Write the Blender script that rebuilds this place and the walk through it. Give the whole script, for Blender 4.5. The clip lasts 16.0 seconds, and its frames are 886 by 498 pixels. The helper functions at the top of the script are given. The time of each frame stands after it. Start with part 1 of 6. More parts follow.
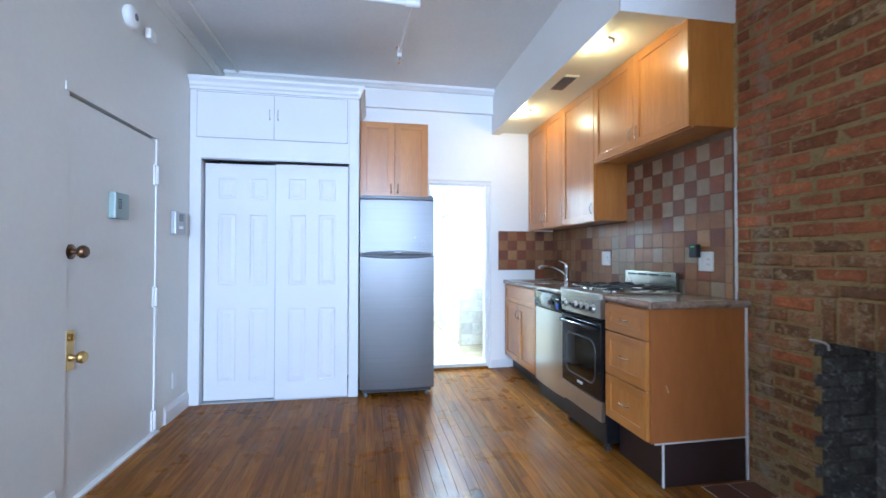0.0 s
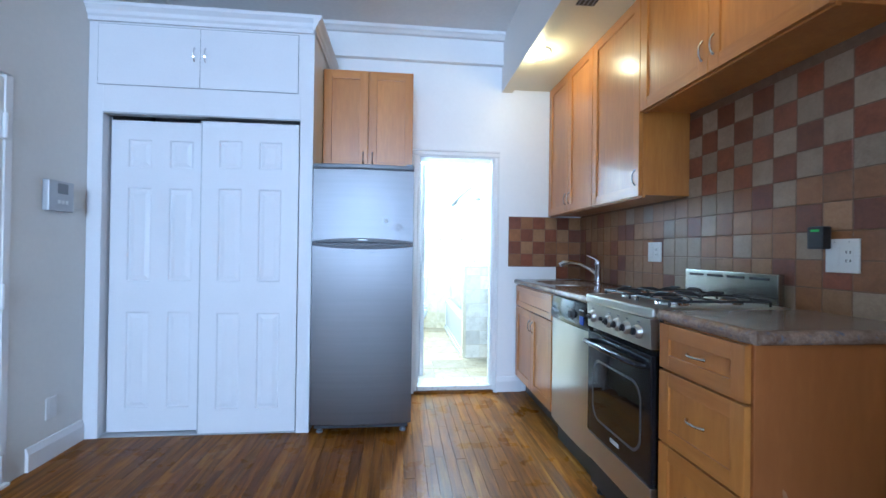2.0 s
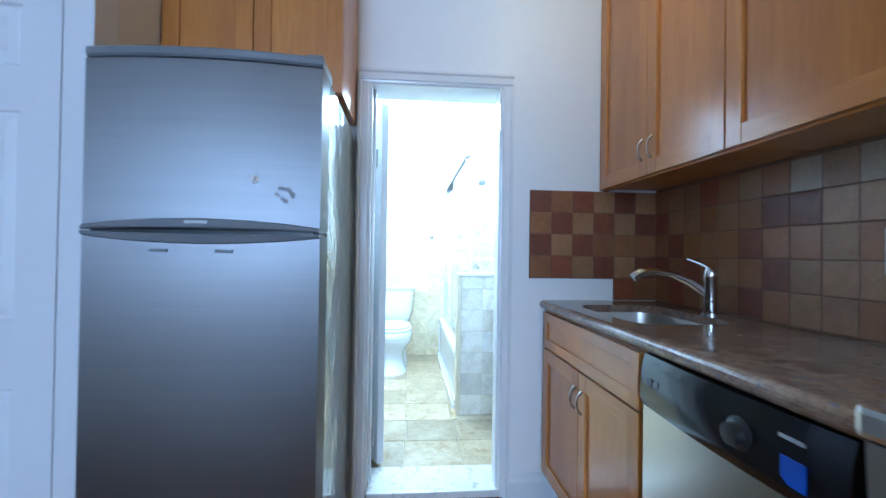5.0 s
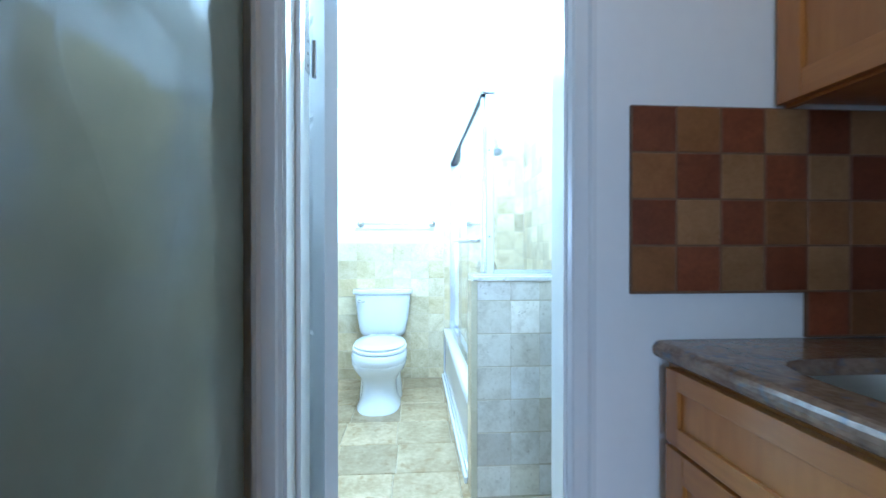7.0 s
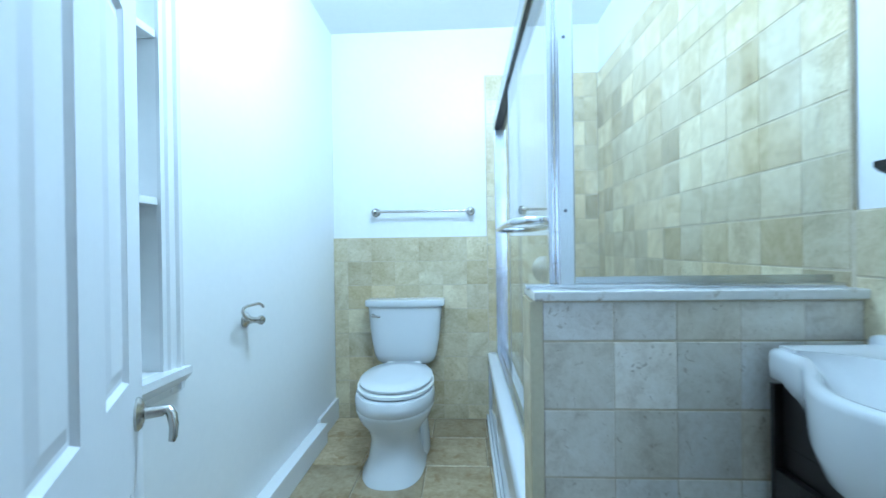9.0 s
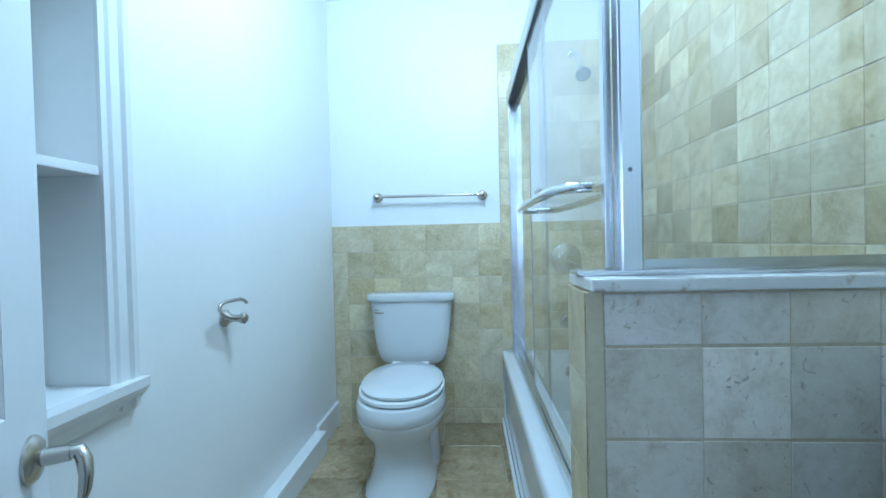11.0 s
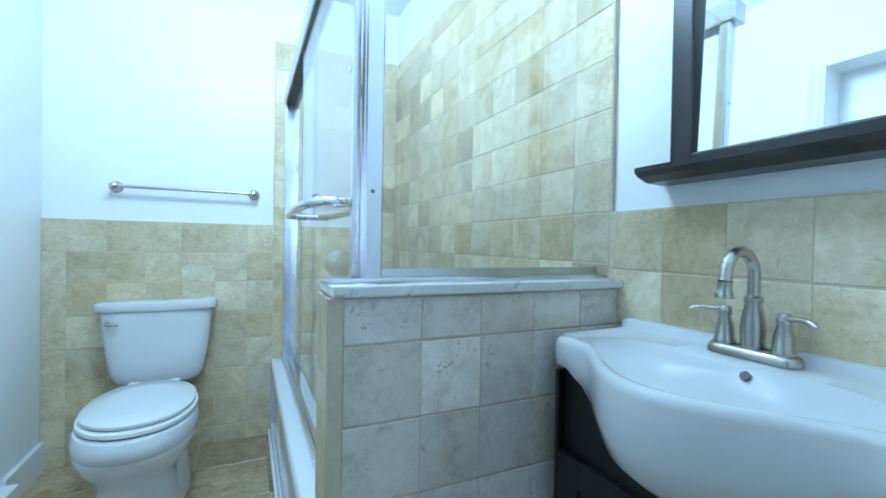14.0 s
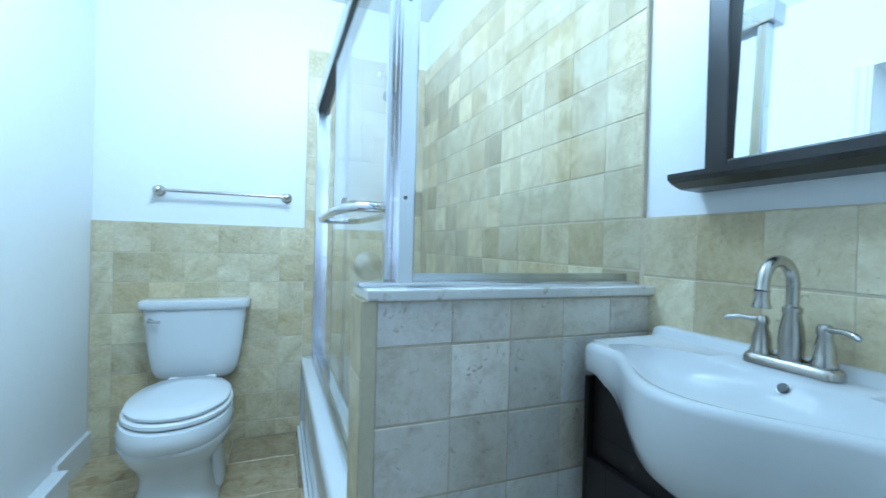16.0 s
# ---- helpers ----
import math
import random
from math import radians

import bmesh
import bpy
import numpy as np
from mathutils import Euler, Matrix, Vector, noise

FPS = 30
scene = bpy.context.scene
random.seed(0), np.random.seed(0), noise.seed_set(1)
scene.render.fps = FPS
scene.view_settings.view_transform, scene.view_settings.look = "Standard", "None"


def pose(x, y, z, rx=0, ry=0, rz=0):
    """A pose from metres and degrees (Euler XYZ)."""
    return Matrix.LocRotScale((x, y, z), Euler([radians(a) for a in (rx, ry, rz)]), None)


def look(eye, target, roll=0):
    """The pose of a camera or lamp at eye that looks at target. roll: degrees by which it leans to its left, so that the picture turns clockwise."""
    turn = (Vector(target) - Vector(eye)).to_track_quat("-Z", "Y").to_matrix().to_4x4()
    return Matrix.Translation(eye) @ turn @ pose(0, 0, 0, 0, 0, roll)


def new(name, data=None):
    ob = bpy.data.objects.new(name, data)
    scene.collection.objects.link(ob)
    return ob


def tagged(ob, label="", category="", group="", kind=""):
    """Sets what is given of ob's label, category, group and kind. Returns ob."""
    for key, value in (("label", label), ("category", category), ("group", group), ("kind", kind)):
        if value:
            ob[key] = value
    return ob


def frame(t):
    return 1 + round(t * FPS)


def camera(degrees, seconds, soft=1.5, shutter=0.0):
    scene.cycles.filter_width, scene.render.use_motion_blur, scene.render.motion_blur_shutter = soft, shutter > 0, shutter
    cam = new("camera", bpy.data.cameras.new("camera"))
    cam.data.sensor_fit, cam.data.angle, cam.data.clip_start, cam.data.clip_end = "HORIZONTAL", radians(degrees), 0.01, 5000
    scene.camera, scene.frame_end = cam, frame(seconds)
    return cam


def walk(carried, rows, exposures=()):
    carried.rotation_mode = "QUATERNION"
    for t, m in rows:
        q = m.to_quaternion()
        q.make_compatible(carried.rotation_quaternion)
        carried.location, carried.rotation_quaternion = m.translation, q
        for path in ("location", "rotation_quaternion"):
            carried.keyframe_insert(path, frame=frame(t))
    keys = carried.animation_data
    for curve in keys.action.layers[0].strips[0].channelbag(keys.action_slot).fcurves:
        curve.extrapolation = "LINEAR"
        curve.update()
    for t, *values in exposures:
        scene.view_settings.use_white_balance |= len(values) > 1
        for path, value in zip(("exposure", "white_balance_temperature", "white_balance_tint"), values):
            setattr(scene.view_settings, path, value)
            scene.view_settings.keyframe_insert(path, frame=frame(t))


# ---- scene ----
cam = camera(92.6, 16.0, shutter=0.4)
PATH = [
    (0, (0.124, -0.103, 1.177), (0.472, 1.866, 1.206), 0.1),
    (0.5, (0.317, 0.101, 1.169), (0.52, 2.091, 1.188), 0.3),
    (1, (0.434, 0.309, 1.15), (0.633, 2.299, 1.173), 0.6),
    (1.5, (0.524, 0.561, 1.145), (0.711, 2.552, 1.183), 0.7),
    (2, (0.592, 0.795, 1.139), (0.795, 2.785, 1.15), 0.8),
    (2.5, (0.672, 1.041, 1.139), (0.786, 3.038, 1.156), 0.9),
    (3, (0.701, 1.282, 1.132), (0.863, 3.275, 1.158), 1.0),
    (3.5, (0.731, 1.513, 1.129), (0.944, 3.501, 1.174), 0.8),
    (4, (0.804, 1.757, 1.13), (0.962, 3.751, 1.148), 0.9),
    (4.2, (0.83, 1.847, 1.124), (0.994, 3.84, 1.146), 0.9),
    (6.3, (1.002, 2.973, 1.14), (1.153, 4.967, 1.162), 0.8),
    (6.5, (1.004, 3.064, 1.132), (1.197, 5.055, 1.162), 0.7),
    (7, (1.008, 3.302, 1.124), (1.144, 5.297, 1.115), -0.0),
    (7.5, (1.045, 3.536, 1.119), (1.086, 5.536, 1.111), -0.3),
    (8, (1.072, 3.785, 1.110), (1.142, 5.783, 1.100), -0.3),
    (8.5, (1.085, 4.020, 1.098), (1.147, 6.019, 1.098), -0.7),
    (9, (1.116, 4.205, 1.093), (1.014, 6.202, 1.086), -0.8),
    (9.2, (1.126, 4.266, 1.087), (0.968, 6.260, 1.070), -0.8),
    (11.3, (1.058, 4.442, 1.06), (0.958, 6.439, 1.018), -1.7),
    (11.5, (1.05, 4.435, 1.065), (1.035, 6.435, 1.014), -1.8),
    (12, (1.051, 4.42, 1.065), (1.219, 6.413, 1.033), -1.3),
    (12.5, (1.068, 4.41, 1.067), (1.432, 6.376, 1.037), -1.1),
    (13, (1.081, 4.399, 1.067), (1.619, 6.325, 1.044), -0.5),
    (13.5, (1.104, 4.385, 1.073), (1.807, 6.257, 1.058), 0.3),
    (14, (1.126, 4.37, 1.073), (1.966, 6.185, 1.051), 1.0),
    (14.5, (1.143, 4.354, 1.075), (2.091, 6.115, 1.064), 1.6),
    (15, (1.16, 4.342, 1.078), (2.19, 6.056, 1.065), 2.0),
    (15.5, (1.141, 4.354, 1.079), (2.054, 6.133, 1.07), 2.1),
    (16, (1.109, 4.36, 1.079), (1.842, 6.221, 1.065), 1.5),
]
walk(cam, [(t, look(eye, target, roll)) for t, eye, target, roll in PATH],
     [(0, -0.2, 4880, 9.5), (0.6, -0.28, 4700, 8.5), (1.5, -0.42, 4680, 8.2), (2.5, -0.62, 4700, 7.5), (3.5, -0.75, 4520, 7), (4.2, -0.8, 4480, 7), (6.4, -1.35, 4480, 6), (7.5, -1.55, 4600, 5), (8.5, -2.3, 4560, 5), (9.0, -2.58, 4600, 5), (11.4, -2.83, 4620, 5), (12.5, -2.73, 4620, 5), (16, -2.68, 4620, 5)])

# ---- world and lights ----
world = bpy.data.worlds.new("world")
scene.world = world
world.use_nodes = True
wn = world.node_tree.nodes
sky = wn.new("ShaderNodeTexSky")
sky.sky_type = 'NISHITA'
sky.sun_disc = False
sky.sun_elevation, sky.sun_rotation = radians(40), radians(200)
wn["Background"].inputs["Strength"].default_value = 0.12
world.node_tree.links.new(sky.outputs[0], wn["Background"].inputs["Color"])


def lamp(name, kind, m, power, color, size=0.1, size_y=None, spot=None):
    d = bpy.data.lights.new(name, kind)
    d.energy, d.color = power, color
    if kind == 'AREA':
        d.size = size
        if size_y:
            d.shape, d.size_y = 'RECTANGLE', size_y
    else:
        d.shadow_soft_size = size
    if spot:
        d.spot_size, d.spot_blend = radians(spot), 0.6
    o = new(name, d)
    o.matrix_basis = m
    return o


DAY = (0.78, 0.885, 1.0)
WARM = (1.0, 0.76, 0.32)
BATHLIGHT = (0.83, 0.97, 0.985)
lamp("window_daylight", 'AREA', look((-0.575, -5.40, 1.75), (-0.575, 0, 1.75)), 240, DAY, 0.90, 1.95)
lamp("window_daylight", 'AREA', look((0.33, -5.40, 1.75), (0.33, 0, 1.75)), 310, DAY, 0.62, 1.95)
lamp("soffit_lamp_light", 'POINT', pose(1.52, 2.26, 2.400), 4.8, WARM, 0.025)
lamp("soffit_lamp_light", 'POINT', pose(1.50, 3.52, 2.400), 7.5, WARM, 0.025)
lamp("bath_dome_light", 'POINT', pose(1.10, 5.50, 2.27), 380, BATHLIGHT, 0.17)


# ---- materials ----
def nodes_of(name):
    m = bpy.data.materials.new(name)
    m.use_nodes = True
    nt = m.node_tree
    return m, nt, nt.nodes["Principled BSDF"]


def world_pos(nt, scale):
    g = nt.nodes.new("ShaderNodeNewGeometry")
    mp = nt.nodes.new("ShaderNodeMapping")
    mp.inputs["Scale"].default_value = scale
    nt.links.new(g.outputs["Position"], mp.inputs["Vector"])
    return mp.outputs[0]


def shifted(nt, vec, amount=37.0):
    """Adds a random offset for each object to a vector."""
    oi = nt.nodes.new("ShaderNodeObjectInfo")
    mul = nt.nodes.new("ShaderNodeMath")
    mul.operation = 'MULTIPLY'
    mul.inputs[1].default_value = amount
    nt.links.new(oi.outputs["Random"], mul.inputs[0])
    add = nt.nodes.new("ShaderNodeVectorMath")
    add.operation = 'ADD'
    nt.links.new(vec, add.inputs[0])
    nt.links.new(mul.outputs[0], add.inputs[1])
    return add.outputs[0]


def noise_node(nt, vec, scale, detail=4.0, rough=0.55, distort=0.0):
    n = nt.nodes.new("ShaderNodeTexNoise")
    n.inputs["Scale"].default_value = scale
    n.inputs["Detail"].default_value = detail
    n.inputs["Roughness"].default_value = rough
    n.inputs["Distortion"].default_value = distort
    nt.links.new(vec, n.inputs["Vector"])
    return n.outputs["Fac"]


def ramp(nt, fac, stops):
    r = nt.nodes.new("ShaderNodeValToRGB")
    e = r.color_ramp.elements
    while len(e) < len(stops):
        e.new(0.5)
    for el, (p, c) in zip(e, stops):
        el.position, el.color = p, (*c, 1)
    nt.links.new(fac, r.inputs[0])
    return r.outputs[0]


def mix(nt, fac, a, b, mode='MIX'):
    n = nt.nodes.new("ShaderNodeMix")
    n.data_type, n.blend_type = 'RGBA', mode
    for k, v in ((0, fac), (6, a), (7, b)):
        if isinstance(v, (int, float)):
            n.inputs[k].default_value = v
        elif isinstance(v, tuple):
            n.inputs[k].default_value = (*v, 1)
        else:
            nt.links.new(v, n.inputs[k])
    return n.outputs[2]


def bumped(nt, bs, fac, strength, dist=0.002):
    b = nt.nodes.new("ShaderNodeBump")
    b.inputs["Strength"].default_value = strength
    b.inputs["Distance"].default_value = dist
    nt.links.new(fac, b.inputs["Height"])
    nt.links.new(b.outputs[0], bs.inputs["Normal"])


def random_gain(nt, lo, hi):
    oi = nt.nodes.new("ShaderNodeObjectInfo")
    return ramp(nt, oi.outputs["Random"], [(0, (lo,) * 3), (1, (hi,) * 3)])


def plain(name, col, rough=0.4, metal=0.0, var=0.06, scale=6.0, bump=0.05, coat=0.0):
    m, nt, bs = nodes_of(name)
    v = world_pos(nt, (1, 1, 1))
    big = noise_node(nt, v, scale, 3)
    fine = noise_node(nt, v, scale * 25, 4)
    both = mix(nt, 0.4, big, fine)
    lo = tuple(c * (1 - var) for c in col)
    hi = tuple(min(1, c * (1 + var)) for c in col)
    nt.links.new(ramp(nt, both, [(0.35, lo), (0.65, hi)]), bs.inputs["Base Color"])
    bs.inputs["Roughness"].default_value = rough
    bs.inputs["Metallic"].default_value = metal
    bs.inputs["Coat Weight"].default_value = coat
    if bump:
        bumped(nt, bs, fine, bump, 0.001)
    return m


def brushed(name, col, rough, along, aniso=0.2):
    m, nt, bs = nodes_of(name)
    f = noise_node(nt, world_pos(nt, along), 1.0, 4)
    big = noise_node(nt, world_pos(nt, (1, 1, 1)), 2.5, 2)
    c = mix(nt, 0.5, ramp(nt, f, [(0.3, tuple(x * 0.88 for x in col)), (0.7, col)]),
            ramp(nt, big, [(0.3, tuple(x * 0.92 for x in col)), (0.7, col)]))
    nt.links.new(c, bs.inputs["Base Color"])
    bs.inputs["Metallic"].default_value = 1.0
    bs.inputs["Roughness"].default_value = rough
    bs.inputs["Anisotropic"].default_value = aniso
    bumped(nt, bs, f, 0.02, 0.0003)
    return m


def wood(name, dark, light, grain, rough=0.3, coat=0.3, gain=(0.9, 1.08), bump=0.05, fig=0.5):
    m, nt, bs = nodes_of(name)
    v = shifted(nt, world_pos(nt, grain))
    big = noise_node(nt, v, 1.0, 3, 0.5, 0.7)
    fine = noise_node(nt, v, 7.0, 4, 0.6, 0.3)
    both = mix(nt, fig, big, fine)
    c = ramp(nt, both, [(0.3, dark), (0.55, tuple((a + b) / 2 for a, b in zip(dark, light))), (0.72, light)])
    c = mix(nt, 1.0, c, random_gain(nt, *gain), 'MULTIPLY')
    nt.links.new(c, bs.inputs["Base Color"])
    bs.inputs["Roughness"].default_value = rough
    bs.inputs["Coat Weight"].default_value = coat
    bs.inputs["Coat Roughness"].default_value = 0.15
    bumped(nt, bs, fine, bump, 0.001)
    return m


def stone(name, lo, hi, scale=9, rough=0.45, gain=(0.85, 1.1), bump=0.15, spots=None):
    m, nt, bs = nodes_of(name)
    v = shifted(nt, world_pos(nt, (1, 1, 1)))
    big = noise_node(nt, v, scale, 5, 0.6, 0.6)
    fine = noise_node(nt, v, scale * 7, 5, 0.7)
    c = ramp(nt, mix(nt, 0.45, big, fine), [(0.34, lo), (0.64, hi)])
    if spots:
        c = mix(nt, ramp(nt, noise_node(nt, v, scale * 3.3, 3), [(0.58, (0, 0, 0)), (0.68, (1, 1, 1))]), c, spots)
    c = mix(nt, 1.0, c, random_gain(nt, *gain), 'MULTIPLY')
    nt.links.new(c, bs.inputs["Base Color"])
    bs.inputs["Roughness"].default_value = rough
    bumped(nt, bs, fine, bump, 0.002)
    return m


WALLPAINT = plain("wall_paint", (0.86, 0.86, 0.845), 0.45, var=0.02, scale=1.5, bump=0.08)
CREAM = plain("cream_wall_paint", (0.74, 0.73, 0.68), 0.42, var=0.03, scale=1.5, bump=0.10)
CEILPAINT = plain("ceiling_paint", (0.74, 0.73, 0.72), 0.5, var=0.05, scale=1.2, bump=0.06)
TRIM = plain("gloss_trim_paint", (0.82, 0.82, 0.81), 0.22, var=0.02, scale=3, bump=0.03)
DOORPAINT = plain("door_paint", (0.76, 0.76, 0.765), 0.48, var=0.02, scale=3, bump=0.04)
# cream paint yellowed further to carry the soffit lamps' warm light
WARMLITPAINT = plain("warm_lit_paint", (0.80, 0.755, 0.58), 0.4, var=0.03, scale=2, bump=0.05)
MAPLE = wood("honey_maple", (0.42, 0.155, 0.026), (0.60, 0.262, 0.050), (9, 9, 1.1), 0.32, 0.35, (0.92, 1.06))
MAPLEH = wood("honey_maple_rail", (0.42, 0.155, 0.026), (0.60, 0.262, 0.050), (9, 1.1, 9), 0.32, 0.35, (0.92, 1.06))
MAPLEX = wood("honey_maple_rail_wide", (0.42, 0.155, 0.026), (0.60, 0.262, 0.050), (1.1, 9, 9), 0.32, 0.35, (0.92, 1.06))
ENDPANEL = wood("stained_end_panel", (0.29, 0.098, 0.022), (0.38, 0.135, 0.032), (7, 7, 1.5), 0.42, 0.15, (1, 1))
def oak_floor():
    m, nt, bs = nodes_of("oak_floor")
    p = world_pos(nt, (1, 1, 1))
    v = shifted(nt, world_pos(nt, (15, 1.1, 15)))
    big = noise_node(nt, v, 1.0, 2, 0.5, 1.6)
    fine = noise_node(nt, shifted(nt, world_pos(nt, (120, 4, 120))), 1.0, 4, 0.65, 0.4)
    c = ramp(nt, mix(nt, 0.42, big, fine), [(0.32, (0.080, 0.027, 0.003)), (0.45, (0.175, 0.064, 0.007)), (0.56, (0.255, 0.100, 0.011)), (0.68, (0.38, 0.165, 0.022))])
    c = mix(nt, 1.0, c, random_gain(nt, 0.84, 1.12), 'MULTIPLY')
    oi = nt.nodes.new("ShaderNodeObjectInfo")
    hue = ramp(nt, oi.outputs["Random"], [(0.0, (0.98, 1.0, 1.0)), (0.3, (1.04, 0.97, 0.85)), (0.55, (1.0, 1.04, 1.0)), (0.88, (1.05, 1.0, 0.9)), (0.94, (1.0, 1.04, 1.0)), (1.0, (0.55, 0.72, 1.6))])
    c = mix(nt, 1.0, c, hue, 'MULTIPLY')
    worn = ramp(nt, mix(nt, 0.5, noise_node(nt, p, 2.2, 3, 0.6, 0.8), noise_node(nt, p, 16, 4, 0.7, 1.0)), [(0.54, (0, 0, 0)), (0.66, (0.30, 0.30, 0.30))])
    c = mix(nt, worn, c, (0.11, 0.050, 0.022))
    dust = ramp(nt, mix(nt, 0.5, noise_node(nt, p, 3.1, 2, 0.5, 0.5), noise_node(nt, p, 42, 5, 0.75, 1.5)), [(0.55, (0, 0, 0)), (0.66, (0.18, 0.18, 0.18))])
    c = mix(nt, dust, c, (0.42, 0.34, 0.24))
    nt.links.new(c, bs.inputs["Base Color"])
    nt.links.new(ramp(nt, noise_node(nt, p, 5, 4, 0.6), [(0.3, (0.22,) * 3), (0.7, (0.42,) * 3)]), bs.inputs["Roughness"])
    bs.inputs["Specular IOR Level"].default_value = 0.07
    bs.inputs["Coat Weight"].default_value = 0.06
    bs.inputs["Coat Roughness"].default_value = 0.06
    bumped(nt, bs, mix(nt, 0.6, fine, noise_node(nt, shifted(nt, p), 9, 2)), 0.3, 0.002)
    return m


OAK = oak_floor()
FLOORGAP = plain("floor_gap", (0.03, 0.014, 0.008), 0.7)
STEEL = brushed("brushed_steel", (0.27, 0.27, 0.28), 0.47, (1.5, 1.5, 60), 0.8)
STEELH = brushed("brushed_steel_panel", (0.62, 0.60, 0.55), 0.30, (3, 250, 250))
STEELDARK = brushed("polished_steel_guard", (0.30, 0.29, 0.26), 0.22, (3, 250, 250))
CHROME = plain("chrome", (0.72, 0.73, 0.75), 0.08, 1.0, 0.02, 5, 0)
NICKEL = plain("brushed_nickel", (0.50, 0.48, 0.44), 0.27, 1.0, 0.05, 8, 0.02)
ALU = brushed("satin_aluminium", (0.72, 0.74, 0.77), 0.22, (250, 250, 4))
BRASS = plain("aged_brass", (0.50, 0.34, 0.12), 0.3, 1.0, 0.12, 20, 0.03)
BRONZE = plain("dark_bronze", (0.13, 0.075, 0.04), 0.35, 0.9, 0.15, 20, 0.03)
BLACKGLOSS = plain("black_enamel", (0.012, 0.012, 0.014), 0.10, var=0.1, bump=0)
BLACKMATT = plain("black_plastic", (0.02, 0.02, 0.022), 0.4, var=0.1, bump=0.03)
IRON = plain("cast_iron", (0.018, 0.018, 0.02), 0.5, 0.0, 0.2, 30, 0.2)
GREYPLASTIC = plain("grey_plastic", (0.20, 0.21, 0.225), 0.35, var=0.05)
def wavy_enamel():
    m, nt, bs = nodes_of("fridge_side_enamel")
    v = world_pos(nt, (1, 1, 1))
    slow = noise_node(nt, v, 3.2, 2, 0.4, 0.8)
    nt.links.new(ramp(nt, noise_node(nt, v, 5, 3), [(0.3, (0.150, 0.150, 0.115)), (0.7, (0.185, 0.184, 0.145))]), bs.inputs["Base Color"])
    bs.inputs["Roughness"].default_value = 0.08
    bs.inputs["Specular IOR Level"].default_value = 0.2
    crease = ramp(nt, noise_node(nt, world_pos(nt, (1, 1.5, 1)), 2.6, 1, 0.4, 0.6), [(0.485, (0, 0, 0)), (0.5, (1, 1, 1)), (0.515, (0, 0, 0))])
    bumped(nt, bs, mix(nt, 0.03, slow, crease), 0.22, 0.03)
    return m


FRIDGESIDE = wavy_enamel()
TOEKICK = plain("toe_kick_board", (0.030, 0.016, 0.014), 0.4, var=0.2)
WHITEPLASTIC = plain("white_plastic", (0.80, 0.80, 0.78), 0.3, var=0.02)
GREENGREY = plain("grey_green_plastic", (0.33, 0.42, 0.40), 0.35, var=0.04)
SILVERPLASTIC = plain("silver_plastic", (0.48, 0.49, 0.50), 0.4, 0.3, 0.04)
PORCELAIN = plain("porcelain", (0.70, 0.71, 0.71), 0.07, var=0.015, bump=0)
ESPRESSO = wood("espresso_wood", (0.006, 0.0045, 0.0045), (0.014, 0.010, 0.009), (8, 8, 1.5), 0.30, 0.06)
GROUT = stone("grout", (0.46, 0.385, 0.255), (0.60, 0.53, 0.39), 30, 0.85, (1, 1))
DARKGROUT = stone("dark_grout", (0.13, 0.075, 0.042), (0.20, 0.12, 0.07), 30, 0.85, (1, 1))
RUST = stone("rust_tile", (0.13, 0.034, 0.012), (0.22, 0.066, 0.024), 14, 0.36, (0.75, 1.25))
TAN = stone("tan_tile", (0.22, 0.108, 0.038), (0.33, 0.175, 0.072), 14, 0.36, (0.8, 1.15))
GREIGE = stone("greige_tile", (0.22, 0.155, 0.095), (0.33, 0.245, 0.16), 14, 0.36, (0.85, 1.15))
BROWN = stone("brown_tile", (0.19, 0.078, 0.022), (0.28, 0.122, 0.040), 14, 0.36, (0.85, 1.15))
def travertine(name, lo, mid, hi, warm=1.0):
    m, nt, bs = nodes_of(name)
    v = shifted(nt, world_pos(nt, (1, 1, 1)))
    big = noise_node(nt, v, 7, 5, 0.62, 0.8)
    fine = noise_node(nt, v, 60, 5, 0.72, 0.5)
    c = ramp(nt, mix(nt, 0.38, big, fine), [(0.33, lo), (0.5, mid), (0.66, hi)])
    oi = nt.nodes.new("ShaderNodeObjectInfo")
    tone = ramp(nt, oi.outputs["Random"], [(0.0, (0.66, 0.63, 0.58)), (0.14, (1.20, 1.22, 1.24)), (0.3, (0.84, 0.81, 0.73)), (0.45, (1.0, 1.02, 1.06)), (0.6, (0.76, 0.72, 0.63)), (0.75, (1.06, 1.02, 0.92)), (0.88, (0.88, 0.88, 0.90)), (1.0, (1.18, 1.16, 1.12))])
    c = mix(nt, 1.0, c, tone, 'MULTIPLY')
    pits = ramp(nt, noise_node(nt, v, 38, 4, 0.6, 2.0), [(0.63, (0, 0, 0)), (0.70, (0.55, 0.55, 0.55))])
    c = mix(nt, pits, c, (0.27, 0.20, 0.11))
    nt.links.new(c, bs.inputs["Base Color"])
    nt.links.new(ramp(nt, fine, [(0.3, (0.30,) * 3), (0.7, (0.55,) * 3)]), bs.inputs["Roughness"])
    bumped(nt, bs, mix(nt, 0.5, big, fine), 0.45, 0.003)
    return m


